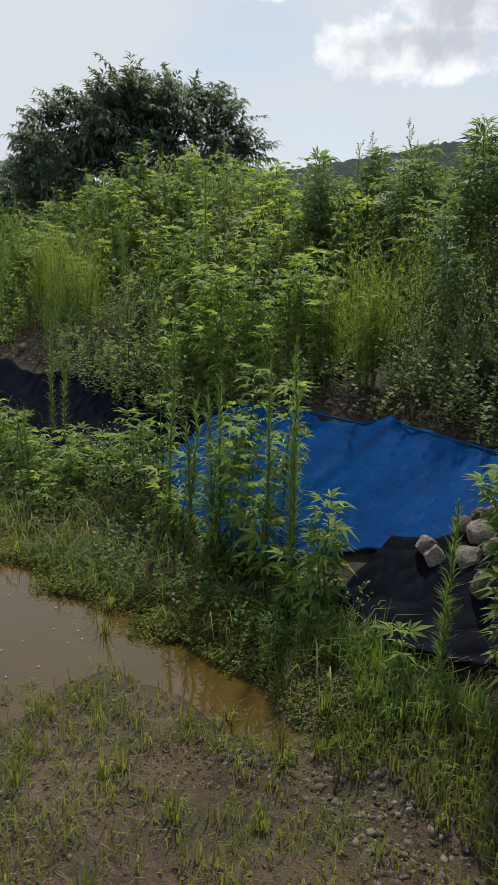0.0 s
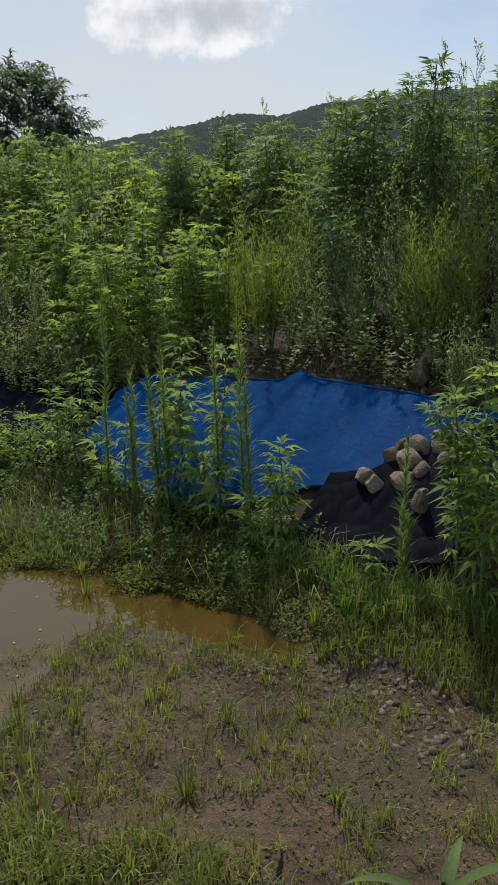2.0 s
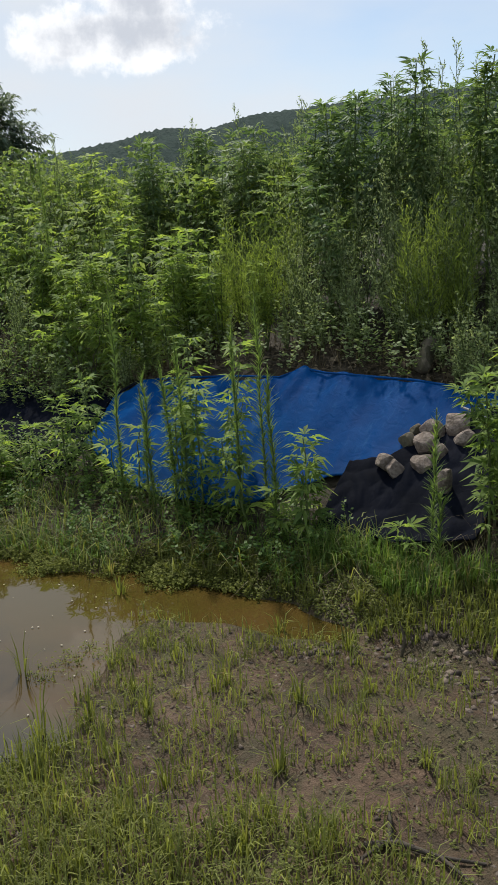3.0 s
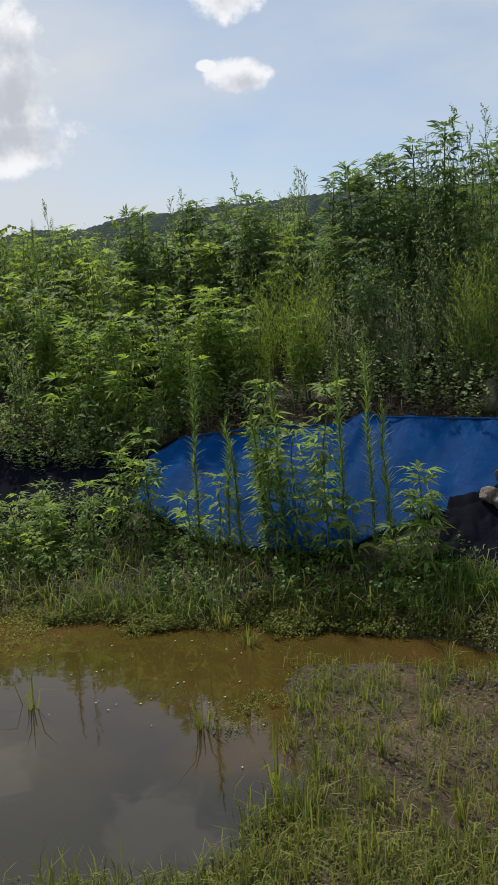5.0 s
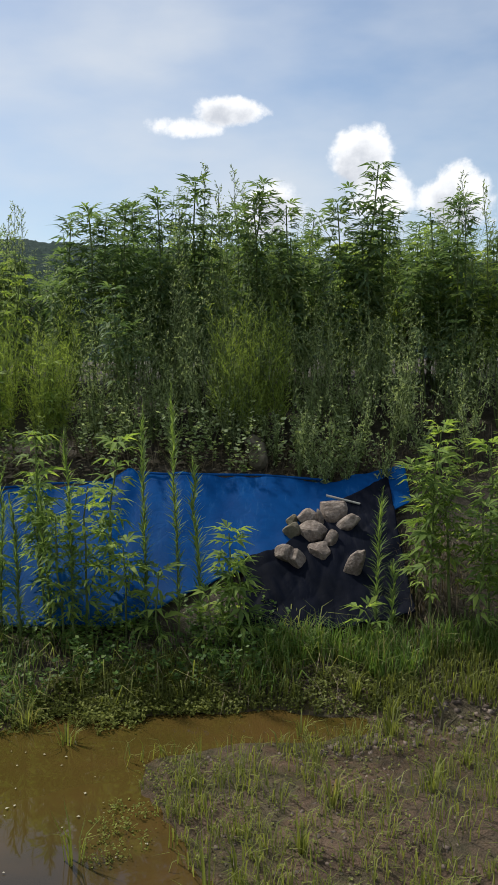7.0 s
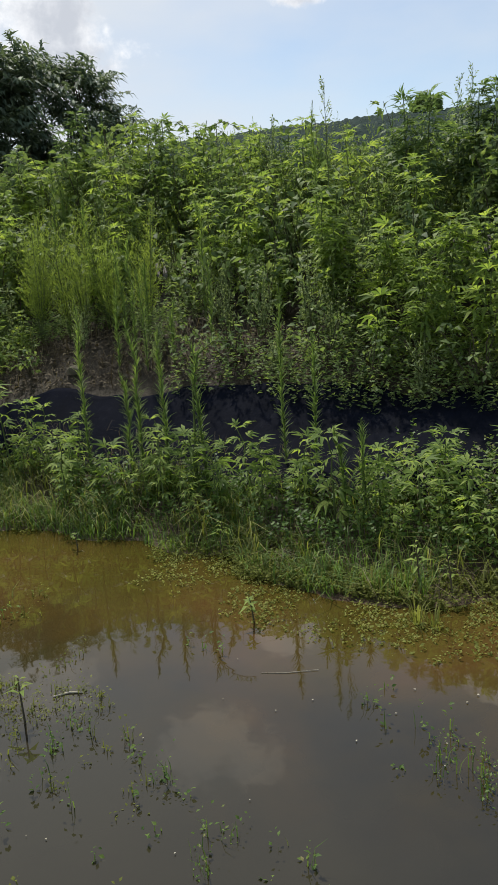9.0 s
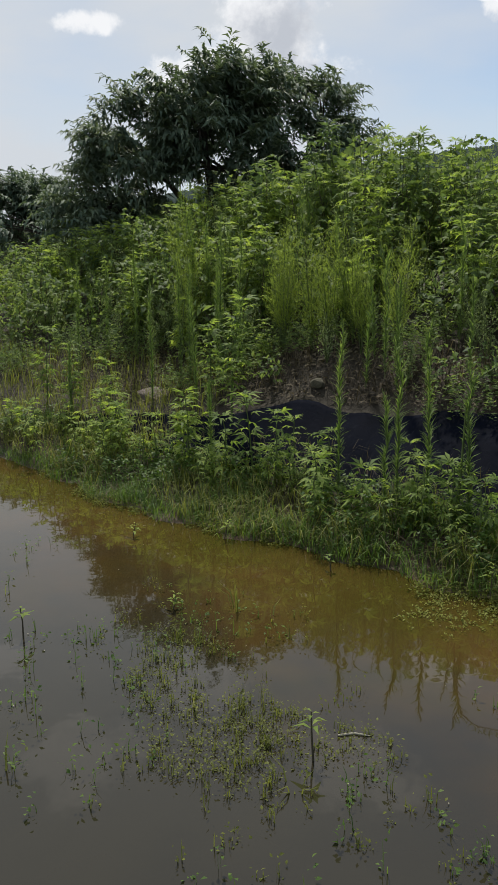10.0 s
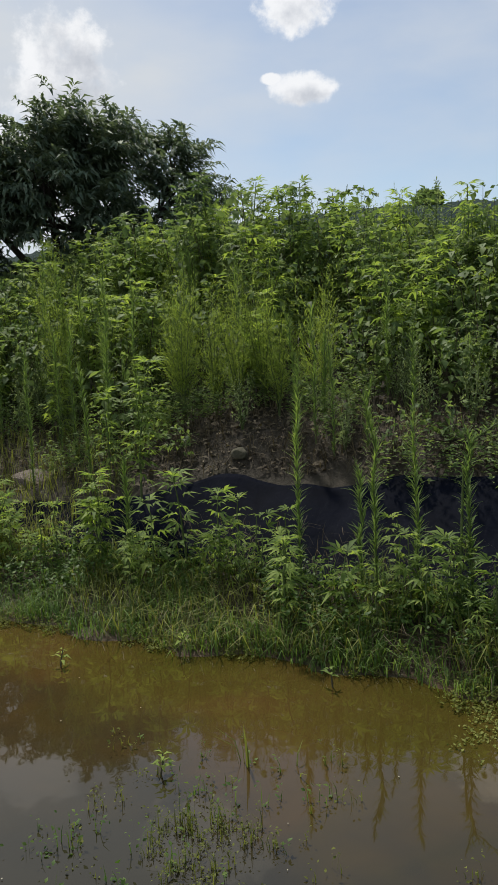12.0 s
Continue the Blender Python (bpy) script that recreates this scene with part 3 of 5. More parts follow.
draped("black_sheet", -2.84, -2.08, [(-2.84, 3.46), (-2.65, 3.52), (-2.45, 3.75), (-2.08, 4.0)], [(-2.84, 3.08), (-2.5, 3.06), (-2.08, 3.16)], 0.05,
       lambda x, y, U, V: 0.014 * np.abs(wobble(x + 0.7 * y, y * 0.5, 1.5, 51)) + 0.012 * np.abs(wobble(x * 1.1 - 0.5 * y, y * 0.7, 4.2, 53)) + 0.006 * np.abs(wobble(x + 0.3 * y, y * 0.6, 9.0, 52)), M_BLACK,
       "crumpled black plastic sheet weighed down by rocks", "sheet", 90, 70)


def rock(x, y, w, h, d, seed, label, lift=0.0, turn=0.0, lean=0.0):
    """A broken field stone: a lumpy, faceted block."""
    bm = bmesh.new()
    bmesh.ops.create_icosphere(bm, subdivisions=3, radius=0.5)
    g = np.random.default_rng(seed)
    cuts = [(Vector(g.normal(size=3)).normalized(), g.uniform(0.27, 0.43)) for _ in range(10)]
    off = Vector(g.uniform(-20, 20, 3))
    for v in bm.verts:
        for nrm, lim in cuts:
            over = v.co.dot(nrm) - lim
            if over > 0:
                v.co -= nrm * over * 0.92
        v.co += v.co.normalized() * (0.05 * noise.noise(v.co * 3 + off) + 0.02 * noise.noise(v.co * 9 + off))
        v.co = Vector((v.co.x * w * 1.1, v.co.y * d * 1.1, v.co.z * h * 1.1))
    me = bpy.data.meshes.new("rock")
    bm.to_mesh(me)
    bm.free()
    for p in me.polygons:
        p.use_smooth = True
    me.set_sharp_from_angle(angle=radians(24))
    me.materials.append(M_MOSSY if "moss" in label else M_STONE)
    ob = new("rock", me)
    base = float(max(land(x, y), bank(x, y)))
    ob.matrix_world = pose(x, y, base + 0.065 + lift, 20, lean, turn)
    return tagged(ob, label, "rock", "rocks on the sheet")


for x, y, w, h, d, lift, turn, lean, label in [
        (-2.40, 3.75, 0.165, 0.175, 0.14, 0.0, 10, 12, "large pinkish-grey rock on top of the heap"),
        (-2.53, 3.71, 0.12, 0.095, 0.11, 0.0, 40, 0, "rounded grey-brown rock in the heap on the sheet"),
        (-2.60, 3.71, 0.06, 0.06, 0.07, -0.01, 15, 0, "small moss-grey rock beside the heap"),
        (-2.51, 3.62, 0.145, 0.11, 0.12, 0.0, -10, 0, "broad grey-brown rock in the heap on the sheet"),
        (-2.605, 3.63, 0.09, 0.095, 0.09, 0.0, 60, 0, "moss-grey rock at the heap's edge"),
        (-2.48, 3.51, 0.13, 0.095, 0.11, 0.0, 70, 0, "brown-grey rock low in the heap"),
        (-2.645, 3.46, 0.10, 0.085, 0.09, 0.02, 20, 15, "pale tan broken rock at the tarpaulin's corner"),
        (-2.59, 3.44, 0.09, 0.13, 0.09, 0.0, -25, -20, "pale tan broken rock at the tarpaulin's corner"),
        (-2.335, 3.66, 0.16, 0.065, 0.09, 0.01, -20, -38, "flat pale slab of rock in the heap"),
        (-2.415, 3.58, 0.085, 0.09, 0.09, 0.0, 30, 0, "small brown rock wedged in the heap"),
        (-2.465, 3.70, 0.04, 0.12, 0.07, 0.0, 0, -14, "thin reddish-brown stone wedged upright in the heap"),
        (-2.33, 3.40, 0.078, 0.25, 0.075, 0.01, 0, 16, "pale upright rock leaning on the black sheet"),
        (-2.77, 4.20, 0.14, 0.16, 0.13, 0.0, 15, 0, "moss-grey rock above the tarpaulin"),
        (-2.80, 4.36, 0.15, 0.09, 0.12, 0.0, 50, 0, "moss-grey rock above the tarpaulin"),
        # Flat stone set in place of a pale sunlit patch
        (-9.46, 3.72, 0.34, 0.06, 0.20, -0.05, 10, 5, "flat stone added for a sunlit pale patch on the bank"),
        (-7.85, 3.82, 0.11, 0.07, 0.10, -0.04, 10, 5, "small moss-grey stone at the sheet's edge")]:
    rock(x, y, w, h, d, int(-x * 100 + y * 1000), label, lift, turn, lean)

pipe = new("pipe", mesh_of("pipe", *tube([(-2.42, 3.85, 0.64), (-2.35, 3.83, 0.625), (-2.25, 3.80, 0.603)], [0.006, 0.006, 0.006], 8), M_PIPE, True))
tagged(pipe, "short pale plastic pipe lying behind the rocks", "pipe")


# ---- plants: each maker gives (stem, foliage) as arrays, standing at the origin ----
def lean_line(h, g, n=6, lean=0.12):
    a = g.uniform(0, 2 * np.pi)
    k = g.normal(0, lean)
    s = np.linspace(0, 1, n)
    return np.stack([np.cos(a) * k * h * s ** 1.6 + 0.01 * g.normal(size=n) * s, np.sin(a) * k * h * s ** 1.6 + 0.01 * g.normal(size=n) * s, h * s], 1)


def along(line, s):
    k = np.linspace(0, 1, len(line))
    return np.stack([np.interp(s, k, line[:, i]) for i in range(3)], 1)


def palmate(tips, out, size, g):
    """Hand-shaped leaves: three to five leaflets from one point."""
    n = len(tips)
    fan = np.radians([-72, -36, 0, 36, 72])
    rel = np.array([0.55, 0.85, 1.0, 0.85, 0.55])
    z = np.array([0, 0, 1.0])
    out = unit(out)
    nrm = unit(z - out * out[:, 2:3] + g.normal(0, 0.25, (n, 3)))
    side = unit(np.cross(out, nrm))
    c, s = np.cos(fan)[None, :, None], np.sin(fan)[None, :, None]
    way = out[:, None] * c + side[:, None] * s
    L = size[:, None] * rel[None] * g.uniform(0.85, 1.1, (n, 5))
    return leaves(np.repeat(tips, 5, 0), way.reshape(-1, 3), np.repeat(nrm, 5, 0), L.ravel(), (L * 0.23).ravel(), 0.05, g.uniform(0.05, 0.35, n * 5), 0.12)


def ragweed(h, g, leaf=0.10, bushy=0.4, gap=0.047):
    line = lean_line(h, g, 6, 0.08)
    stem = [tube(line, np.linspace(0.007, 0.003, 6) * (0.6 + h * 0.5), 5)]
    tips, outs, sizes = [], [], []

    def shoot(path, leaf_size, first):
        length = np.linalg.norm(path[-1] - path[0])
        k = max(3, int(length / gap))
        s = np.linspace(first, 0.99, k)
        pts = along(path, s)
        for i in range(k):
            a0 = g.uniform(0, np.pi) if i == 0 else a0 + np.pi / 2 + g.normal(0, 0.25)
            grow = 0.65 + 0.5 * np.sin(np.pi * (0.25 + 0.6 * (1 - s[i])))
            pair = (0, np.pi) if s[i] < 0.9 else (0, np.pi / 2, np.pi, 1.5 * np.pi)
            for b in pair:
                rise = g.normal(0.25 - 0.35 * (1 - s[i]), 0.22) + (0.25 if s[i] > 0.9 else 0)
                o = np.array([np.cos(a0 + b), np.sin(a0 + b), rise])
                tips.append(pts[i] + unit(o) * leaf_size * 0.35)
                outs.append(o - np.array([0, 0, 0.15]))
                sizes.append(leaf_size * grow * g.uniform(0.8, 1.15))
    leaf = leaf * 0.9
    shoot(line, leaf, 0.22)
    for _ in range(int(g.poisson(bushy * h * 9))):
        s0 = g.uniform(0.25, 0.8)
        p0 = along(line, np.array([s0]))[0]
        a = g.uniform(0, 2 * np.pi)
        ln = h * g.uniform(0.16, 0.34) * (1.15 - s0 * 0.6)
        p1 = p0 + np.array([np.cos(a) * 0.55, np.sin(a) * 0.55, 0.8]) * ln
        path = np.stack([p0, (p0 + p1) / 2 + np.array([np.cos(a), np.sin(a), 0]) * ln * 0.07, p1])
        stem.append(tube(path, [0.003, 0.0025, 0.0018], 3))
        shoot(path, leaf * 0.85, 0.35)
    return stem, palmate(np.array(tips), np.array(outs), np.array(sizes), g)


def mugwort(h, g, stems=4, leaf=0.045, dense=4):
    st, bases, ways, L = [], [], [], []
    for _ in range(stems):
        a, k = g.uniform(0, 2 * np.pi), g.uniform(0.06, 0.34)
        hh = h * g.uniform(0.7, 1.05)
        s = np.linspace(0, 1, 6)
        line = np.stack([np.cos(a) * k * hh * s, np.sin(a) * k * hh * s, hh * s * (1 - 0.12 * k * s)], 1) + g.normal(0, 0.008, (6, 3)) * s[:, None]
        st.append(tube(line, np.linspace(0.005, 0.0015, 6), 3))
        for q in np.arange(0.18, 1.0, 0.030 / max(hh, 0.3)):
            p0 = along(line, np.array([q]))[0]
            b = g.uniform(0, 2 * np.pi)
            twig = 0.13 * hh * (1.15 - q) * g.uniform(0.4, 1.2) + 0.02
            d = unit(np.array([np.cos(b), np.sin(b), g.uniform(0.5, 1.3)]))
            n = max(2, int(twig / 0.018))
            for f in np.linspace(0.15, 1, n):
                for _k in range(dense):
                    bases.append(p0 + d * twig * f)
                    ways.append(d * 0.5 + g.normal(0, 0.62, 3))
                    L.append(leaf * 0.64 * g.uniform(0.5, 1.15) * (1.1 - 0.5 * q))
    L = np.array(L)
    return st, slivers(np.array(bases), np.array(ways), g.normal(0, 1, (len(L), 3)) * 0.6 + np.array([0, 0, 1]), L, L * g.uniform(0.22, 0.38, len(L)))


def plume(h, g, stems=4):
    st, bases, ways, L = [], [], [], []
    for _ in range(stems):
        a, k = g.uniform(0, 2 * np.pi), g.uniform(0.02, 0.24)
        hh = h * g.uniform(0.7, 1.06)
        s = np.linspace(0, 1, 6)
        line = np.stack([np.cos(a) * k * hh * s ** 1.2, np.sin(a) * k * hh * s ** 1.2, hh * s], 1)
        st.append(tube(line, np.linspace(0.004, 0.001, 6), 3))
        for q in np.arange(0.2, 1.0, 0.024 / max(hh, 0.3)):
            p0 = along(line, np.array([q]))[0]
            b = g.uniform(0, 2 * np.pi)
            twig = hh * 0.26 * (1.05 - q) * g.uniform(0.6, 1.2) + 0.03
            d = unit(np.array([np.cos(b) * 0.65, np.sin(b) * 0.65, 1.0]) + g.normal(0, 0.12, 3))
            n = max(3, int(twig / 0.014))
            f = np.linspace(0.1, 1, n)
            bases.append(p0 + d * twig * f[:, None])
            ways.append(d + g.normal(0, 0.45, (n, 3)))
            L.append(g.uniform(0.022, 0.042, n))
    bases, ways, L = np.concatenate(bases), np.concatenate(ways), np.concatenate(L)
    return st, slivers(bases, ways, g.normal(0, 1, bases.shape), L, 0.005)


def horseweed(h, g, leaf=0.054, gap=0.0025):
    """A slender spike set all round with narrow upright leaves."""
    line = lean_line(h, g, 8, 0.04)
    n = int(h / gap)
    s = np.linspace(0.05, 0.998, n)
    ang = np.arange(n) * 2.4 + g.normal(0, 0.8, n)
    rise = 1.15 + 0.9 * s + g.normal(0, 0.45, n)
    way = np.stack([np.cos(ang), np.sin(ang), rise], 1)
    L = leaf * (0.7 + 0.5 * np.sin(np.pi * np.clip(0.15 + 0.7 * s, 0, 1))) * np.clip((1.05 - s) * 5, 0.3, 1) * g.uniform(0.4, 1.35, n)
    fol = leaves(along(line, s), way, np.stack([-np.cos(ang), -np.sin(ang), np.ones(n)], 1), L, L * 0.11, 0.04, g.uniform(-0.05, 0.30, n), 0.1)
    return [tube(line, np.linspace(0.006, 0.002, 8), 5)], fol


def broadleaf(h, g, leaf=0.075, stems=4):
    st, bases, ways, L = [], [], [], []
    for _ in range(stems):
        a, k = g.uniform(0, 2 * np.pi), g.uniform(0.1, 0.5)
        hh = h * g.uniform(0.65, 1.08)
        s = np.linspace(0, 1, 6)
        line = np.stack([np.cos(a) * k * hh * s, np.sin(a) * k * hh * s, hh * (s - 0.2 * k * s ** 3)], 1) + g.normal(0, 0.015, (6, 3)) * s[:, None]
        st.append(tube(line, np.linspace(0.005, 0.002, 6), 3))
        for q in np.arange(0.25, 1.0, 0.045 / max(hh, 0.3)):
            p0 = along(line, np.array([q]))[0]
            b = g.uniform(0, 2 * np.pi)
            tw = g.uniform(0.04, 0.16)
            d = unit(np.array([np.cos(b), np.sin(b), g.uniform(-0.1, 0.7)]))
            for f in (0.5, 0.8, 1.0):
                bases.append(p0 + d * tw * f)
                ways.append(d + g.normal(0, 0.55, 3) - np.array([0, 0, 0.2]))
                L.append(leaf * g.uniform(0.6, 1.2))
    L = np.array(L)
    return st, leaves(np.array(bases), np.array(ways), np.array([[0, 0, 1.0]]) + g.normal(0, 0.35, (len(L), 3)), L, L * g.uniform(0.42, 0.6, len(L)), 0.05, 0.18, 0.1)


KINDS = {
    "ragweed": (ragweed, "ragweed_plant", M_STEM, M_RAGWEED, "ragweed"),
    # Same ragweed maker, leaves coloured darker for standing against the light
    "backlit_ragweed": (ragweed, "backlit_ragweed_plant", M_STEM, M_BACKLIT_RAGWEED, "weed"),
    "mugwort": (mugwort, "mugwort_bush", M_STEM, M_MUGWORT, "mugwort"),
    "plume": (plume, "feathery_weed", M_STEM, M_PLUME, "weed"),
    "horseweed": (horseweed, "horseweed_plant", M_STEM, M_HORSE, "horseweed"),
    "broadleaf": (broadleaf, "leafy_shrub", M_WOODY, M_BROAD, "shrub"),
}


def templates(kind, heights, seed, **options):
    """A few plants of one kind to repeat."""
    made = [(h, KINDS[kind][0](h, np.random.default_rng(seed + 17 * i), **options)) for i, h in enumerate(heights)]
    return [(h, join(st), fo) for h, (st, fo) in made]


def turned(v, angle, scale, tilt_x=0.0, tilt_y=0.0):
    m = np.array(Euler((tilt_x, tilt_y, angle)).to_matrix())
    return (v * scale) @ m.T


MODELS = {}


def plant(kind, x, y, top, label, seed, group="", **options):
    """One plant as a thing of its own, its tip at the height top."""
    maker, name, m_stem, m_leaf, cat = KINDS[kind]
    g0 = float(max(land(x, y), bank(x, y))) - 0.02
    h = max(0.08, top - g0)
    step = round(h, 1) if h > 0.25 else 0.2
    key = (kind, step, seed % 3, tuple(sorted(options.items())))
    if key not in MODELS:
        st, fo = maker(step, np.random.default_rng(900 + int(step * 10) * 7 + seed % 3), **options)
        side = "branch" if kind in ("ragweed", "backlit_ragweed") else "stem"
        MODELS[key] = [("stem" if i == 0 else side, mesh_of("stem", *one, m_stem, True)) for i, one in enumerate(st)] + [("foliage", mesh_of("foliage", *fo, m_leaf))]
    base = new(name)
    for piece, me in MODELS[key]:
        new(piece, me).parent = base
    s = h / step
    base.matrix_world = pose(x, y, g0, 0, 0, seed * 77 % 360) @ Matrix.Diagonal((s, s, s, 1))
    return tagged(base, label, cat, group)


# weeds along the foot of the bank and in front of the sheets: x, y, height of the tip
RAG = "yellow-green ragweed with hand-shaped leaves"
for i, (x, y, top) in enumerate([(-5.05, 3.05, 0.47), (-4.74, 3.08, 0.48), (-4.62, 3.2, 0.66), (-4.50, 3.3, 0.74), (-4.40, 3.15, 0.60), (-4.12, 3.08, 0.43),
                                 (-3.80, 3.40, 1.00), (-3.74, 3.22, 0.82), (-3.47, 3.36, 0.98), (-3.53, 3.12, 0.81), (-3.62, 3.08, 0.68), (-3.95, 3.1, 0.55), (-3.35, 3.1, 0.55), (-3.2, 3.05, 0.45),
                                 (-2.98, 3.0, 0.36)]):
    plant("ragweed", x, y, top, RAG + " in front of the blue tarpaulin", i, "weeds at the foot of the bank", leaf=0.1, bushy=0.5)
for i, (x, y, top) in enumerate([(-1.92, 3.2, 1.05), (-2.02, 3.15, 0.95), (-1.75, 3.2, 0.97), (-1.62, 3.25, 1.02), (-1.85, 3.0, 0.72), (-1.45, 3.2, 0.95), (-2.05, 3.3, 0.7), (-1.3, 3.3, 1.0), (-1.68, 3.05, 0.75)]):
    plant("ragweed", x, y, top, "bushy " + RAG + " beside the rocks", i + 3, "weeds at the foot of the bank", leaf=0.095, bushy=0.7)
for i, (x, y, top) in enumerate([(-2.90, 3.14, 0.60), (-2.84, 3.06, 0.46)]):
    plant("ragweed", x, y, top, "leafy " + RAG + " at the tarpaulin's corner", i, "weeds at the foot of the bank", leaf=0.12, bushy=0.45)
plant("ragweed", -2.31, 2.98, 0.30, "small bright ragweed seedling in the grass", 5, leaf=0.10, bushy=0.0)
for i, (x, y, top) in enumerate([(-8.31, 3.45, 1.15), (-8.19, 2.95, 0.62), (-8.30, 3.0, 0.5), (-7.69, 3.0, 0.62), (-7.82, 2.9, 0.5), (-7.48, 2.95, 0.55), (-8.66, 3.6, 0.97), (-7.06, 2.85, 0.36), (-6.35, 2.95, 0.42),
                                 (-6.15, 2.85, 0.38), (-6.75, 2.8, 0.36), (-5.9, 2.9, 0.42), (-5.7, 2.95, 0.44), (-5.5, 2.85, 0.50), (-5.3, 2.9, 0.42), (-5.1, 2.85, 0.40), (-6.5, 2.9, 0.44), (-4.9, 2.9, 0.38),
                                 (-9.0, 3.0, 0.5), (-9.4, 3.3, 0.7), (-9.8, 3.2, 0.8), (-8.85, 2.9, 0.45), (-10.3, 3.3, 0.9)]):
    plant("ragweed", x, y, top, RAG + " on the muddy foot of the bank", i + 1, "weeds at the foot of the bank", leaf=0.095, bushy=0.5)
for i, (x, y, top) in enumerate([(-4.06, 3.09, 1.32), (-3.90, 3.12, 0.90), (-3.80, 3.05, 0.80), (-3.68, 3.1, 0.95), (-3.57, 3.06, 1.08), (-3.26, 3.1, 1.18), (-3.12, 3.12, 1.28), (-3.02, 3.05, 0.95), (-2.26, 3.12, 0.80), (-2.2, 3.05, 0.5)]):
    plant("horseweed", x, y, top, "tall horseweed spike with narrow leaves before the tarpaulin", i, "horseweed spikes")
for i, (x, y, top) in enumerate([(-7.06, 3.0, 1.12), (-6.76, 3.0, 0.74), (-6.70, 3.02, 1.04), (-6.49, 2.97, 1.0), (-7.67, 4.2, 1.42), (-7.49, 4.2, 1.3), (-9.41, 4.0, 1.42), (-9.77, 4.5, 1.95), (-10.1, 4.6, 2.15), (-9.14, 4.2, 1.5), (-8.3, 4.6, 1.8), (-7.2, 4.5, 1.75), (-8.81, 3.6, 1.2), (-6.27, 2.98, 0.93), (-8.05, 3.0, 0.72), (-9.67, 3.1, 0.85), (-5.97, 3.28, 1.15), (-5.80, 3.3, 0.9),
                                 (-8.89, 3.9, 1.47), (-8.69, 3.95, 1.7), (-7.53, 3.9, 1.15), (-7.29, 3.9, 1.25), (-7.11, 3.95, 1.05), (-9.05, 4.1, 1.8), (-9.19, 3.9, 1.45), (-7.45, 4.0, 1.5), (-9.3, 3.6, 1.3), (-6.9, 4.1, 1.3),
                                 (-5.35, 2.85, 0.58), (-5.44, 2.85, 0.55), (-6.51, 4.9, 2.25), (-9.6, 4.5, 1.8), (-10.2, 4.2, 1.6), (-10.8, 4.0, 1.5)]):
    plant("horseweed", x, y, top, "tall horseweed spike with narrow leaves on the bank", i, "horseweed spikes")
for i, (x, y, top) in enumerate([(-8.58, 4.3, 1.65), (-8.13, 4.3, 1.62), (-8.35, 4.35, 1.48), (-7.58, 4.35, 1.62), (-7.82, 4.25, 1.4), (-9.71, 4.4, 1.95), (-8.7, 4.4, 1.72), (-8.0, 4.4, 1.66), (-4.10, 4.5, 1.62), (-3.95, 4.4, 1.5), (-4.25, 4.55, 1.66),
                                 (-2.95, 4.42, 1.66), (-2.82, 4.38, 1.6), (-2.66, 4.45, 1.58), (-2.75, 4.52, 1.7), (-4.3, 4.38, 1.5), (-4.02, 4.36, 1.42)]):
    plant("plume", x, y, top, "feathery light-green weed with fine upright plumes", i, "feathery weeds", stems=9)
for i, (x, y, top) in enumerate([(-2.40, 4.7, 1.82), (-3.19, 4.7, 1.96), (-3.4, 4.5, 1.75), (-3.05, 4.45, 1.6), (-3.6, 4.8, 1.9), (-2.1, 4.7, 1.85), (-3.3, 4.9, 2.0), (-1.9, 4.6, 1.75), (-3.75, 4.6, 1.7), (-2.25, 4.5, 1.6), (-1.6, 4.6, 1.7), (-3.0, 4.8, 1.85), (-1.3, 4.7, 1.8)]):
    plant("mugwort", x, y, top, "tall fine-leaved grey-green mugwort on the bank", i, "mugwort bushes", stems=8, leaf=0.042)
for i, (x, y, top) in enumerate([(-2.48, 4.12, 1.15), (-2.67, 4.22, 1.05), (-2.23, 4.15, 1.27), (-2.30, 4.02, 0.92), (-2.02, 4.3, 1.57), (-1.85, 4.2, 1.35), (-2.5, 4.4, 1.4), (-2.95, 4.4, 1.35), (-3.25, 4.35, 1.3), (-3.5, 4.35, 1.25),
                                 (-1.6, 4.2, 1.4), (-1.3, 4.2, 1.4), (-3.8, 4.4, 1.3), (-1.0, 4.3, 1.5), (-2.1, 4.0, 0.95), (-2.47, 4.04, 0.98), (-2.38, 4.06, 1.02), (-2.55, 4.1, 1.05), (-2.42, 4.0, 0.86), (-6.9, 4.3, 1.2), (-6.6, 4.2, 1.25), (-6.3, 4.3, 1.35), (-8.0, 4.1, 1.05), (-8.9, 4.2, 1.2), (-6.1, 4.2, 1.2)]):
    plant("mugwort", x, y, top, "grey-green mugwort bush with small cut leaves", i, "mugwort bushes", stems=6)
for i, (x, y, top) in enumerate([(-4.98, 4.3, 1.58), (-4.61, 4.3, 1.38), (-5.41, 4.35, 1.42), (-5.21, 4.3, 1.40), (-5.49, 4.1, 1.15), (-5.75, 4.14, 1.0), (-4.44, 4.4, 1.40), (-4.8, 4.15, 1.2), (-5.1, 4.1, 1.12), (-4.55, 4.12, 1.1), (-5.3, 4.08, 0.95),
                                 (-4.25, 4.3, 1.25), (-5.0, 4.05, 0.9), (-5.6, 4.3, 1.3), (-6.24, 4.5, 1.45), (-6.37, 4.7, 1.65), (-4.7, 4.5, 1.5), (-5.9, 4.5, 1.4)]):
    plant("ragweed", x, y, top, "leafy " + RAG + " above the sheets", i + 2, "ragweed on the bank", leaf=0.11, bushy=0.9)
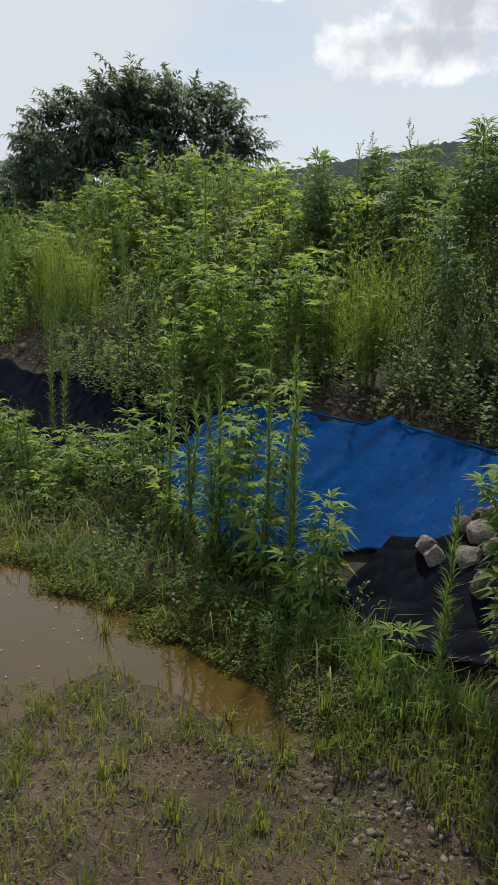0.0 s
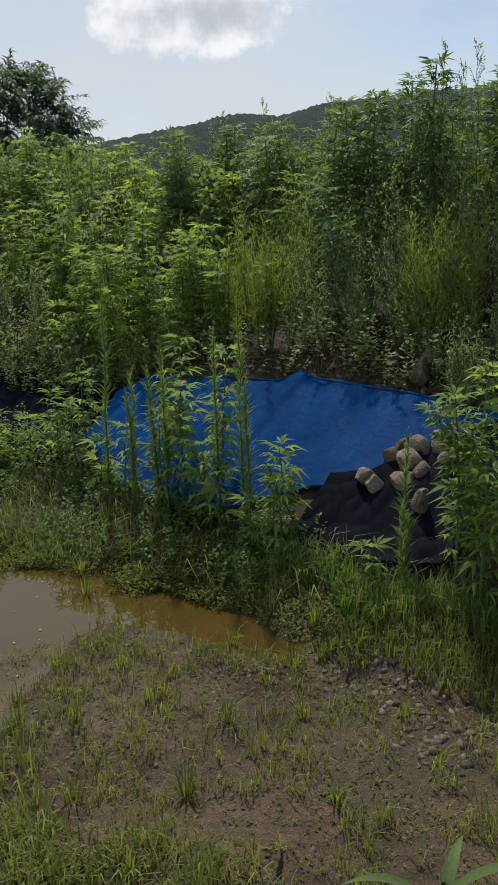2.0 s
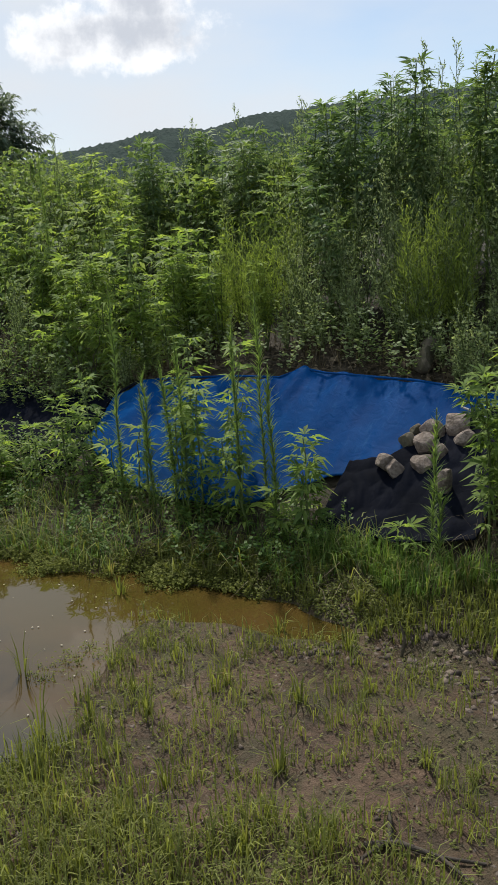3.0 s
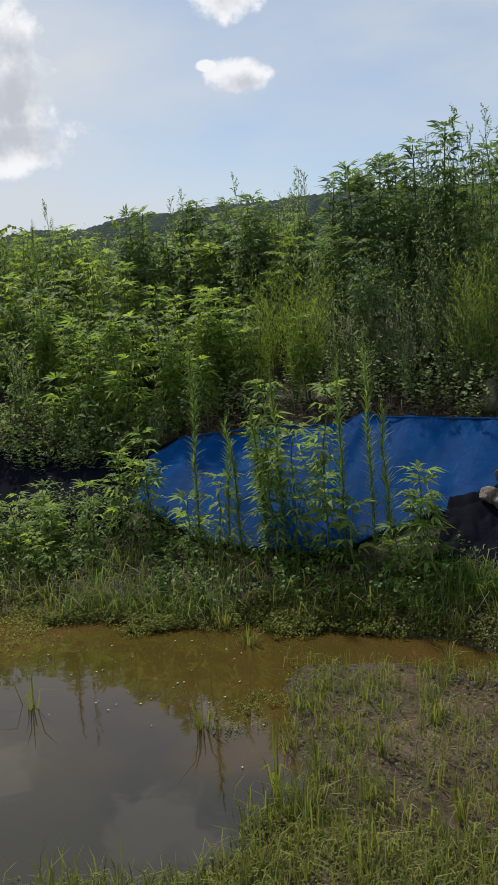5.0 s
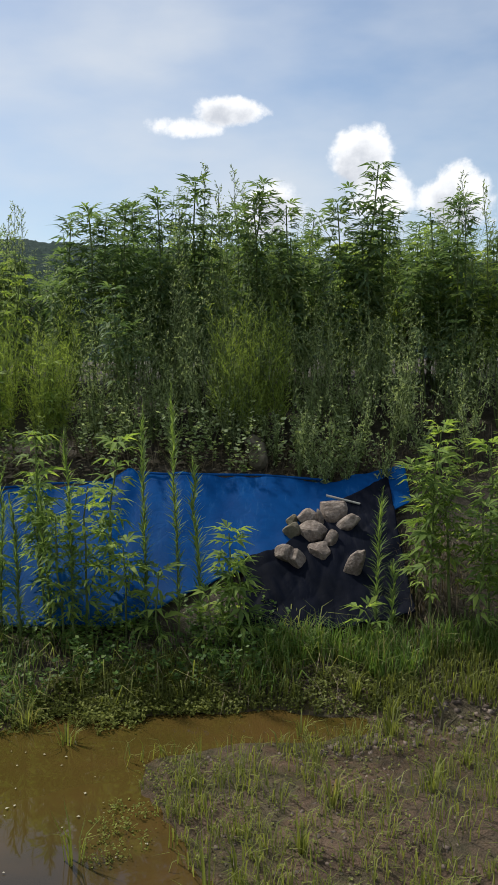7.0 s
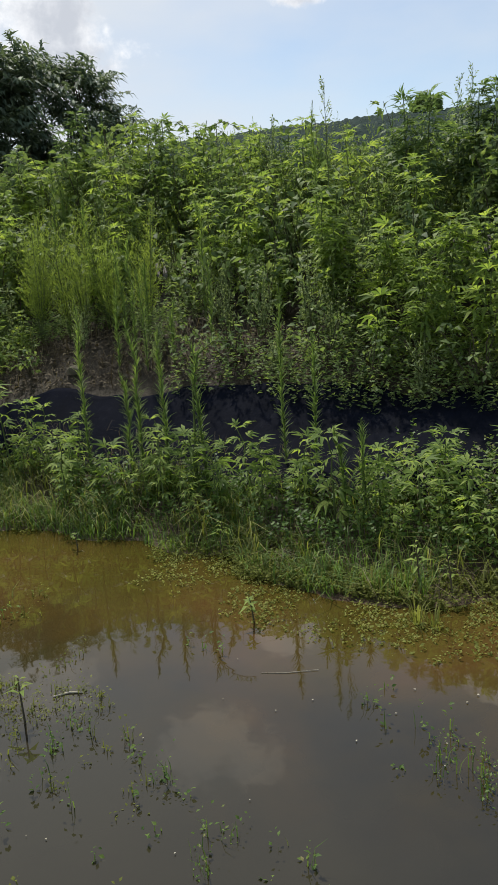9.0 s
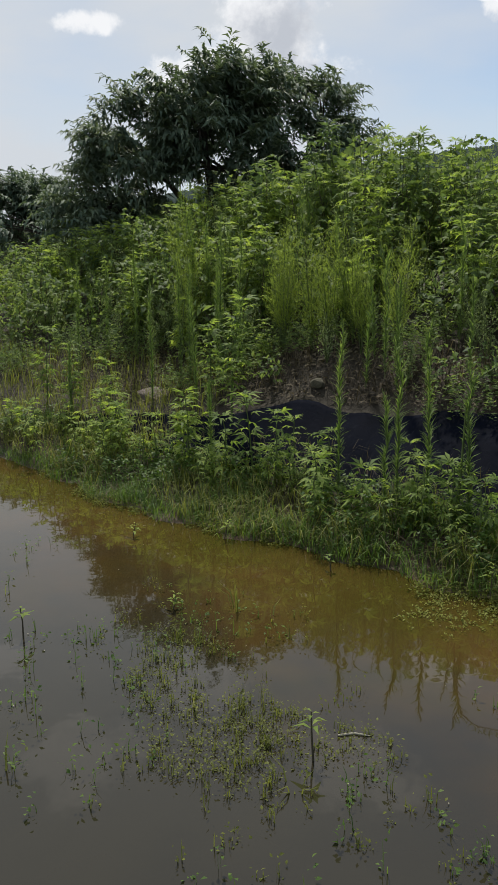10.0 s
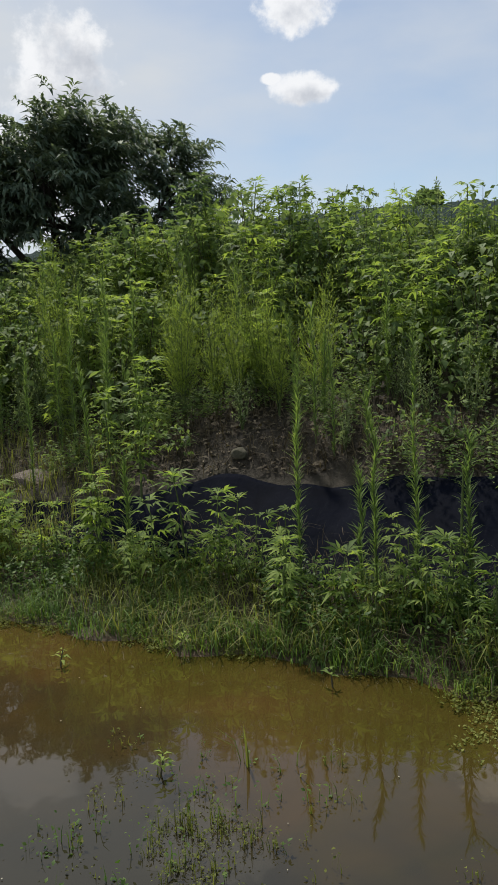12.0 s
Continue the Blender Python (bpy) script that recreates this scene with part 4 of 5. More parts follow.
# Crest ragweed against the sky, its shade put into the leaf colour
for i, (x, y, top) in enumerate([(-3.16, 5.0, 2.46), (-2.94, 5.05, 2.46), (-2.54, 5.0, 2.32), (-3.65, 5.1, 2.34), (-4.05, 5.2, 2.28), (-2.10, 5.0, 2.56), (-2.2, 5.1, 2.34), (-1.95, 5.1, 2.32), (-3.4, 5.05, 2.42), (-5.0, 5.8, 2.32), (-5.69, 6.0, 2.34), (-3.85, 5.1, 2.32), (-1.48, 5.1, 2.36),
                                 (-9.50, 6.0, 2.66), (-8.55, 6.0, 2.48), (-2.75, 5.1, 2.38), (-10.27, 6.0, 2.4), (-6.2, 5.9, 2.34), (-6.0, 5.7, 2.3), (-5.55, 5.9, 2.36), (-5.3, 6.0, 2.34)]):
    plant("backlit_ragweed", x, y, top, "tall backlit ragweed on the mound's crest, its leaf colour darkened", i, "tall weeds on the mound", leaf=0.12, bushy=0.7)


# ---- the thicket behind, joined by kind ----
def skyline(x):
    return np.interp(x, [-18, -14.7, -11.6, -10.3, -9.5, -8.5, -7.9, -6.9, -6.0, -5.0, -4.4, -3.9, -3.2, -2.6, -2.2, -1.9, -1.2, -0.5, 4],
                     [1.75, 1.85, 2.2, 2.34, 2.6, 2.46, 2.36, 2.22, 2.28, 2.30, 2.26, 2.34, 2.47, 2.36, 2.24, 2.36, 2.32, 2.2, 2.2])


def envelope(x, y):
    near = np.clip((x + 5.1) / 1.5, 0, 1)
    k = np.interp(y + 0.85 * near * np.clip((y - 4.1) / 0.9, 0, 1), [3.7, 4.1, 4.5, 5.2, 6.0, 8], [0.05, 0.26, 0.42, 0.70, 1.0, 0.98])
    return 0.75 + (skyline(x) - 0.75) * k


SETS = {"ragweed": templates("ragweed", [0.7, 0.9, 1.1, 1.3, 1.5], 100, leaf=0.115, bushy=0.55, gap=0.06),
        "backlit_ragweed": templates("ragweed", [0.9, 1.2, 1.5], 150, leaf=0.11, bushy=0.5, gap=0.06),
        "mugwort": templates("mugwort", [0.6, 0.9, 1.1, 1.3], 200, stems=5, leaf=0.056, dense=2),
        "plume": templates("plume", [0.8, 1.1], 300, stems=4),
        "horseweed": templates("horseweed", [0.8, 1.1, 1.3], 400, leaf=0.06, gap=0.004),
        "broadleaf": templates("broadleaf", [0.6, 0.9, 1.2], 500, stems=5)}


def mixture(x, y):
    if x > -4.2:
        return (0.08, 0.0, 0.66, 0.18, 0.06, 0.02) if y < 4.8 else (0.12, 0.46, 0.28, 0.06, 0.06, 0.02)
    if x > -5.8:
        return (0.50, 0.0, 0.30, 0.05, 0.05, 0.10) if y < 5.2 else (0.14, 0.24, 0.32, 0.06, 0.08, 0.16)
    return (0.20, 0.03, 0.22, 0.06, 0.17, 0.32)


heap = {k: ([], []) for k in SETS}
count = 0
while count < 1020:
    x, y = rng.uniform(-15.5, 0.8), 4.38 + 2.6 * rng.uniform() ** 0.9
    if x < -8.6:
        y -= 0.35 * rng.uniform()
    if rng.uniform() < 0.35 and (x < -12.5 or x > -0.6):
        continue
    if x > -4.4 and rng.uniform() < 0.3:
        continue
    kind = list(SETS)[rng.choice(6, p=mixture(x + rng.normal(0, 0.45), y + rng.normal(0, 0.15)))]
    g0 = float(land(x, y))
    h = (float(envelope(x, y)) - g0) * (rng.uniform(0.62, 1.02) if y < 5.2 else rng.uniform(0.82, 1.06)) + rng.uniform(-0.05, 0.05)
    if h < 0.2:
        continue
    ht, stem, fol = min(SETS[kind], key=lambda m: abs(m[0] - h) + rng.uniform(0, 0.25))
    a, tx, ty = rng.uniform(0, 6.3), rng.normal(0, 0.06), rng.normal(0, 0.06)
    for store, (v, t) in zip(heap[kind], (stem, fol)):
        store.append((turned(v, a, h / ht, tx, ty) + np.array([x, y, g0 - 0.02]), t))
    count += 1
NAMES = {"ragweed": ("ragweed_thicket", "dense green ragweed covering the mound"), "backlit_ragweed": ("backlit_ragweed_thicket", "dense ragweed on the mound's crest, leaf colour darkened for backlight"), "mugwort": ("mugwort_thicket", "dense grey-green mugwort covering the bank"),
         "plume": ("feathery_thicket", "light-green feathery weeds among the thicket"), "horseweed": ("horseweed_thicket", "slender horseweed spikes among the thicket"),
         "broadleaf": ("shrub_thicket", "tangle of broad-leaved shrubs and vines on the mound")}
for kind, (stems, fols) in heap.items():
    base = new(NAMES[kind][0])
    tagged(base, NAMES[kind][1], "undergrowth", kind="stuff")
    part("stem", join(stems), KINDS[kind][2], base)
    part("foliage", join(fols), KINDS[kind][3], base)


# young ragweed crowding the foot of the bank
young = templates("ragweed", [0.22, 0.32, 0.42], 700, leaf=0.075, bushy=0.2)
low = ([], [])
for k in range(85):
    x, y = rng.uniform(-10.3, -4.3), rng.uniform(2.68, 3.08)
    if float(pool_depth(x, y)) > -0.1 or -4.3 < x < -2.6:
        continue
    ht, stem, fol = young[k % 3]
    g0, sc, a = float(land(x, y)), rng.uniform(0.6, 1.0), rng.uniform(0, 6.3)
    for store, (v, t) in zip(low, (stem, fol)):
        store.append((turned(v, a, sc, rng.normal(0, 0.08), rng.normal(0, 0.08)) + np.array([x, y, g0 - 0.01]), t))
base = tagged(new("young_ragweed"), "young yellow-green ragweed crowding the foot of the bank", "undergrowth", kind="stuff")
part("stem", join(low[0]), M_STEM, base)
part("foliage", join(low[1]), M_RAGWEED, base)


# ---- the peach tree and the trees beyond ----
def tree(name, x, y, z0, lobes, shoots, leaf, label, seed, per=15):
    """Trunk, limbs that fork into the crown's lobes, and drooping lance-shaped leaves on shoots."""
    g = np.random.default_rng(seed)
    base = new(name)
    base.matrix_world = pose(x, y, z0)
    tagged(base, label, "tree")
    wood = [tube([(0, 0, -0.1), (0.03, 0.02, 0.35), (0.0, 0.05, 0.75)], [0.14, 0.11, 0.10], 8)]
    part("trunk", wood[0], M_BARK, base, "", True)
    vol = np.array([l[3] * l[4] * l[5] for l in lobes]) ** 0.75
    b, w, L = [], [], []
    limbs = []
    for i, (cx, cy, cz, rx, ry, rz) in enumerate(lobes):
        c = np.array([cx, cy, cz])
        mid = c * 0.5 + np.array([0, 0, 0.25]) + g.normal(0, 0.08, 3)
        limbs.append(tube([(0, 0.05, 0.7), mid, c], [0.075, 0.05, 0.025], 6))
        for _ in range(9):
            d = unit(g.normal(0, 1, 3) + np.array([0, 0, 0.4]))
            limbs.append(tube([c * 0.7 + mid * 0.3, c + d * np.array([rx, ry, rz]) * 0.45, c + d * np.array([rx, ry, rz]) * 0.9], [0.022, 0.014, 0.005], 4))
        n = max(8, int(shoots * vol[i] / vol.sum() / 11))
        for _ in range(n):
            # a spray: a twig that carries a handful of arching leafy shoots
            d = unit(g.normal(0, 1, 3))
            if d[2] < -0.5:
                d[2] *= -1
            rad = g.uniform(0.2, 1.0) ** 0.42 * (1 + 0.12 * math.sin(9 * d[0] + 3 * i))
            hub = c + d * np.array([rx, ry, rz]) * rad * 0.93
            for _ in range(11):
                p = hub + g.normal(0, 0.10, 3)
                way = unit(d * np.array([1, 1, 0.5]) + np.array([0, 0, 0.6]) + g.normal(0, 0.4, 3))
                ln = g.uniform(0.2, 0.42)
                f = np.linspace(0, 1, per)
                arc = p + way * ln * f[:, None] + np.array([0, 0, -0.32]) * (f ** 2)[:, None] * ln
                side = unit(np.cross(way, [0.3, 0.1, 1.0]))
                o = side * np.where(np.arange(per) % 2, 1.0, -1.0)[:, None] + g.normal(0, 0.25, (per, 3))
                b.append(arc)
                w.append(o * 0.8 + way * (0.45 + 0.5 * f[:, None]) + np.array([0, 0, -0.30]))
                L.append(leaf * g.uniform(0.7, 1.15, per))
    part("limb", join(limbs), M_BARK, base, "", True)
    b, w, L = np.concatenate(b), np.concatenate(w), np.concatenate(L)
    part("crown", leaves(b, w, np.array([[0, 0, 1.0]]) + g.normal(0, 0.3, b.shape), L, L * 0.29, 0.10, 0.40, 0.12), M_PEACH, base, "dark glossy drooping leaves")
    return base


tree("peach_tree", -12.3, 7.5, 0.92, [(0.0, 0.0, 1.85, 0.95, 0.9, 0.9), (0.42, 0.5, 2.3, 0.6, 0.6, 0.62), (0.05, -0.5, 2.3, 0.66, 0.66, 0.6), (-0.8, -0.75, 1.95, 0.7, 0.7, 0.75), (-1.2, -1.0, 1.3, 0.6, 0.6, 0.65),
                                      (1.02, 0.72, 2.0, 0.45, 0.45, 0.66), (1.14, 0.68, 1.45, 0.45, 0.45, 0.5), (0.5, 0.2, 1.1, 0.8, 0.6, 0.5), (-0.95, -0.85, 0.8, 0.8, 0.7, 0.55), (-0.2, -0.2, 0.75, 0.7, 0.6, 0.4)],
     2900, 0.132, "broad dark-green peach tree with drooping leaves on the mound", 11)
tree("peach_tree", -17.6, 8.5, 0.65, [(0.0, 0.0, 1.4, 1.4, 1.4, 1.0), (1.0, 0.2, 1.0, 0.9, 0.9, 0.9), (-1.6, 0, 1.5, 1.3, 1.3, 1.1)],
     1100, 0.16, "lower dark-green fruit tree behind the peach tree", 12, 13)


def far_tree(az, el, dist, size, seed):
    g = np.random.default_rng(seed)
    base = new("tree")
    x, y, z = -math.sin(radians(az)) * dist, math.cos(radians(az)) * dist, math.tan(radians(el)) * dist + 1.3
    base.matrix_world = pose(x, y, z)
    tagged(base, "round-crowned green tree on the hill's ridge", "tree")
    part("trunk", tube([(0, 0, -6), (0, 0, 0), (0.2, 0, size * 0.5)], [0.5, 0.4, 0.2], 6), M_BARK, base)
    n = 1500
    d = unit(g.normal(0, 1, (n, 3)))
    p = d * np.array([size, size, size * 0.62]) * (g.uniform(0.4, 1, n) ** 0.4)[:, None] * (1 + 0.12 * np.sin(5 * d[:, :1] + 4 * d[:, 2:3])) + np.array([0, 0, size * 0.5])
    part("crown", leaves(p, d + g.normal(0, 0.7, (n, 3)), g.normal(0, 1, (n, 3)), 1.5, 1.2), M_BROAD, base)


far_tree(18.9, 7.5, 420, 7.0, 5)

mast = new("mast")
tagged(mast, "thin grey mast on the hill's ridge", "mast")
mast.matrix_world = pose(-math.sin(radians(26.8)) * 430, math.cos(radians(26.8)) * 430, 55)
part("pole", tube([(0, 0, -3), (0, 0, 4.6)], [0.3, 0.22], 6), M_PIPE, mast)
part("crossarm", tube([(-0.9, 0, 3.4), (0.9, 0, 3.4)], [0.16, 0.16], 4), M_PIPE, mast)


# ---- grass, sprouts and ground cover ----
def scatter(n, x0, x1, y0, y1, keep):
    x, y = rng.uniform(x0, x1, n * 3), rng.uniform(y0, y1, n * 3)
    k = keep(x, y)
    x, y = x[k][:n], y[k][:n]
    return np.stack([x, y, np.maximum(land(x, y), 0.0) - 0.003], 1)


def outward(n):
    a = rng.uniform(0, 2 * np.pi, n)
    return np.stack([np.cos(a), np.sin(a), a * 0], 1)


def grass_patch(name, label, at, length, width, material=M_GRASS, bend=(0.1, 1.0)):
    n = len(at)
    ob = new(name, mesh_of(name, *blades(at, outward(n), length * rng.uniform(0.5, 1.15, n), width * rng.uniform(0.7, 1.2, n), rng.uniform(*bend, n)), material))
    return tagged(ob, label, "grass", kind="stuff")


def above_sheets(x, y):
    return y > np.interp(x, [-10.2, -9.76, -8.44, -7.75, -6.79, -6.03, -5.2, -4.8, -4.4, -3.5, -2.2], [3.27, 3.34, 3.56, 3.74, 3.78, 3.92, 4.04, 4.02, 4.03, 4.11, 4.10])


bare_foot = lambda x, y: (rng.uniform(0, 1, x.shape) < 0.4) | (x < -5.9) | (x > -3.0) | (y < 2.6)
beyond = lambda x, y: (y > 2.62) | (x < -3.2)
patchy = lambda x, y, s, seed, lim: wobble(x, y, s, seed) > lim
grass_patch("bank_grass", "rank green grass along the foot of the bank",
            scatter(5600, -10.5, -2.5, 2.3, 3.12, lambda x, y: (pool_depth(x, y) < -0.04) & patchy(x, y, 1.1, 61, 0.0) & bare_foot(x, y) & beyond(x, y)), 0.15, 0.005, M_GRASS, (0.2, 1.6))
grass_patch("bank_grass", "olive and brown grass along the foot of the bank",
            scatter(2900, -10.5, -2.5, 2.3, 3.12, lambda x, y: (pool_depth(x, y) < -0.04) & patchy(x, y, 0.9, 68, -0.2) & bare_foot(x, y) & beyond(x, y)), 0.20, 0.005, M_SPROUT, (0.3, 1.8))
grass_patch("shore_grass", "short dark grass hanging over the puddle's bank",
            scatter(2600, -10.5, -5.2, 2.15, 2.7, lambda x, y: np.abs(pool_depth(x, y) + 0.10) < 0.12), 0.11, 0.0045, M_GRASS, (0.3, 1.8))
grass_patch("bright_grass", "long bright-green grass beside the black sheet",
            scatter(7200, -2.75, 0.2, 2.66, 3.3, lambda x, y: (pool_depth(x, y) < -0.08) & (y > 2.86 + 0.08 * wobble(x, y, 1.3, 62)) & (y < 3.04 + 0.07 * wobble(x, y, 1.1, 67) + 0.2 * np.clip(x + 1.9, 0, 1))), 0.165, 0.005)
grass_patch("shore_grass", "short grass and shoots at the water's edge",
            scatter(5000, -3.4, 0.0, 2.55, 2.95, lambda x, y: (pool_depth(x, y) < -0.03) & patchy(x, y, 1.6, 63, -0.2)), 0.10, 0.005, M_SPROUT)
grass_patch("slope_grass", "thin dry grass on the upper bank",
            scatter(1800, -11.5, -1.0, 3.75, 4.6, lambda x, y: patchy(x, y, 0.8, 64, -0.1) & above_sheets(x, y)), 0.16, 0.005, M_DRY, (0.5, 1.6))
grass_patch("slope_grass", "green grass among the weeds on the far bank",
            scatter(5000, -13.5, -8.6, 2.7, 4.3, lambda x, y: pool_depth(x, y) < -0.1), 0.2, 0.005, M_SPROUT, (0.2, 1.4))


grass_patch("dry_grass", "brown dry grass under the weeds beside the black sheet",
            scatter(1300, -2.1, 0.2, 3.05, 3.7, lambda x, y: (y > 3.1 + 0.07 * wobble(x, y, 1.2, 91)) & patchy(x, y, 1.2, 92, -0.4)), 0.13, 0.004, M_DRY, (0.3, 1.6))


def near_grass(x, y):
    """How far inside the grassy near corner a place lies, in metres."""
    return np.minimum(np.minimum(1.50 - y, (-1.58 - x) * 0.8), (y + 0.15) * 0.35) + 0.09 * wobble(x, y, 0.7, 66) + 0.05 * wobble(x, y, 2.4, 69)


heart = scatter(1250, -3.05, 0.6, 0.2, 2.5, lambda x, y: (pool_depth(x, y) < 0.0) & patchy(x, y, 1.4, 65, -0.3))
heart = np.concatenate([heart, scatter(45, -3.4, -2.1, 1.0, 2.55, lambda x, y: (np.abs(pool_depth(x, y) + 0.06) < 0.14) & (y < 2.35 + 0.3 * np.clip(x + 2.9, 0, 1)))])
many = np.repeat(heart, rng.integers(2, 17, len(heart)), 0)
many = many + rng.normal(0, 1, many.shape) * np.array([0.022, 0.022, 0])
grass_patch("mud_sprouts", "clumps of yellow-green sprouts growing out of the mud", many, 0.088, 0.0036, M_SPROUT, (0.1, 1.2))
grass_patch("mud_sprouts", "dense sprouts where the mud meets the puddle",
            scatter(9000, -3.6, -1.3, -0.5, 1.65, lambda x, y: (pool_depth(x, y) < 0.03) & (rng.uniform(0, 0.2, x.shape) < near_grass(x, y))), 0.085, 0.004, M_SPROUT, (0.1, 1.5))
tall = scatter(210, -3.6, -1.3, -0.5, 1.65, lambda x, y: (pool_depth(x, y) < 0.05) & (near_grass(x, y) > -0.03))
tall = np.repeat(tall, rng.integers(6, 26, len(tall)), 0)
tall = tall + rng.normal(0, 1, tall.shape) * np.array([0.03, 0.03, 0])
grass_patch("mud_sprouts", "taller tufts among the low grass by the puddle", tall, 0.15, 0.0045, M_SPROUT, (0.1, 0.9))


def cover(name, label, at, height, leaf, per=9, material=M_COVER):
    """Low creeping plants: short stalks with small round leaves."""
    n = len(at)
    f = rng.uniform(0.2, 1.0, (n, per))
    h = height * rng.uniform(0.5, 1.2, (n, 1))
    p = np.repeat(at, per, 0)
    lean = np.repeat(outward(n) * rng.uniform(0, 0.6, (n, 1)), per, 0)
    p = p + (np.array([0, 0, 1.0]) + lean) * (f * h).reshape(-1, 1)
    o = outward(n * per) + np.array([0, 0, 0.35])
    L = leaf * rng.uniform(0.6, 1.25, n * per)
    ob = new(name, mesh_of(name, *(leaves(p, o, np.array([[0, 0, 1.0]]) + rng.normal(0, 0.75, (n * per, 3)), L, L * 0.36, 0.05, 0.22, 0.1) if leaf > 0.03 else slivers(p, o, np.array([[0, 0, 1.0]]) + rng.normal(0, 0.4, (n * per, 3)), L, L * 0.7)), material))
    return tagged(ob, label, "ground cover", kind="stuff")


def sprigs(name, label, at, height, leaf, per=6, stalks=2, material=M_COVER):
    """Thin upright shoots out of the water, each with a few tiny leaves, and some leaves afloat at their feet."""
    n = len(at)
    h = height * rng.uniform(0.35, 1.25, n)
    foot = np.repeat(at, stalks, 0) + rng.normal(0, 0.008, (n * stalks, 3)) * np.array([1, 1, 0]) - np.array([0, 0, 0.01])
    hh = np.repeat(h, stalks) * rng.uniform(0.5, 1.1, n * stalks)
    stalk = blades(foot, outward(n * stalks), hh, 0.003, rng.uniform(0.0, 0.7, n * stalks))
    p = np.repeat(at, per, 0) + rng.normal(0, 0.011, (n * per, 3)) * np.array([1, 1, 0])
    p[:, 2] += rng.uniform(0.0, 1.0, n * per) ** 1.4 * np.repeat(h, per)
    L = leaf * rng.uniform(0.5, 1.3, n * per)
    leafy = leaves(p, outward(n * per) + np.array([0, 0, 0.5]), np.array([[0, 0, 1.0]]) + rng.normal(0, 0.35, (n * per, 3)), L, L * 0.6, 0.04, 0.1, 0.1)
    return tagged(new(name, mesh_of(name, *join([stalk, leafy]), material)), label, "water weeds", kind="stuff")


def oval(x, y, cx, cy, rx, ry, turn):
    c, q = math.cos(turn), math.sin(turn)
    u, v = (x - cx) * c + (y - cy) * q, (y - cy) * c - (x - cx) * q
    return (u / rx) ** 2 + (v / ry) ** 2


sprigs("shore_weeds", "low small-leaved weeds fringing the puddle",
       scatter(2700, -10.5, -2.6, 2.2, 2.8, lambda x, y: (np.abs(pool_depth(x, y) + 0.07) < 0.16) & (y > 2.3) & beyond(x, y) & patchy(x, y, 1.2, 71, -0.6) & ((x > -6.0) | patchy(x, y, 1.7, 90, 0.1))), 0.05, 0.0145, 7, 2)
sprigs("shore_weeds", "low weeds and shoots along the puddle's narrow arm",
       scatter(1500, -3.5, -2.15, 2.5, 2.86, lambda x, y: (pool_depth(x, y) < 0.0) & beyond(x, y) & patchy(x, y, 1.5, 86, -1.4)), 0.05, 0.014, 7, 3, M_SPROUT)
sprigs("floating_weeds", "small yellow-green weeds thinning out into the shallow water",
       scatter(900, -6.1, -4.4, 1.9, 2.45, lambda x, y: (pool_depth(x, y) < 0.42) & (rng.uniform(0, 0.45, x.shape) > pool_depth(x, y)) & patchy(x, y, 1.6, 72, -0.5)), 0.025, 0.013, 5, 1)
sprigs("floating_weeds", "dense patch of small weeds standing in the puddle",
       scatter(560, -7.2, -5.2, 0.5, 1.8, lambda x, y: (oval(x, y, -6.22, 1.16, 0.56, 0.23, -0.6) < 1 + 0.5 * wobble(x, y, 1.3, 73)) & patchy(x, y, 2.2, 74, -0.4)), 0.065, 0.010, 11, 5, M_SPROUT)
sprigs("floating_weeds", "low weeds spreading round the patch in the puddle",
       scatter(110, -6.4, -5.3, 0.9, 1.5, lambda x, y: oval(x, y, -5.85, 1.18, 0.32, 0.15, 0.2) < 1 + 0.4 * wobble(x, y, 1.6, 88)), 0.05, 0.010, 9, 4, M_SPROUT)
sprigs("floating_weeds", "thin scatter of weeds round the patch in the puddle",
       scatter(150, -7.4, -4.9, 0.4, 1.9, lambda x, y: (oval(x, y, -6.05, 1.15, 1.25, 0.5, -0.62) < 1) & patchy(x, y, 2.6, 85, 0.0)), 0.06, 0.011, 6, 3)
sprigs("water_sprigs", "cluster of dark leafy shoots standing in the puddle",
       np.concatenate([scatter(48, -4.8, -4.0, 1.2, 1.65, lambda x, y: oval(x, y, -4.40, 1.43, 0.27, 0.13, -0.3) < 1), scatter(24, -5.1, -4.6, 0.75, 1.1, lambda x, y: oval(x, y, -4.85, 0.93, 0.15, 0.10, 0.2) < 1)]), 0.085, 0.011, 5, 2, M_GRASS)
sprigs("floating_weeds", "weeds standing in the shallow arm of the puddle",
       scatter(110, -3.4, -2.6, 1.65, 2.35, lambda x, y: (oval(x, y, -3.10, 2.0, 0.13, 0.30, -0.3) < 1 + 0.6 * wobble(x, y, 1.6, 89))), 0.04, 0.010, 9, 3)
sprigs("water_sprigs", "dark lone shoots standing in the still water",
       scatter(230, -8.0, -3.6, 0.25, 1.75, lambda x, y: (pool_depth(x, y) > 0.05) & patchy(x, y, 0.8, 75, 0.0)), 0.085, 0.015, 6, 2, M_GRASS)
cover("shore_mat", "mat of tiny yellow-green leaves along the puddle's edge",
      scatter(3600, -5.9, -2.9, 2.25, 2.85, lambda x, y: (np.abs(pool_depth(x, y) + 0.11) < 0.15) & (y > 2.3) & beyond(x, y) & (wobble(x, y, 1.1, 87) > -0.35)), 0.042, 0.0125, 10, M_COVER)
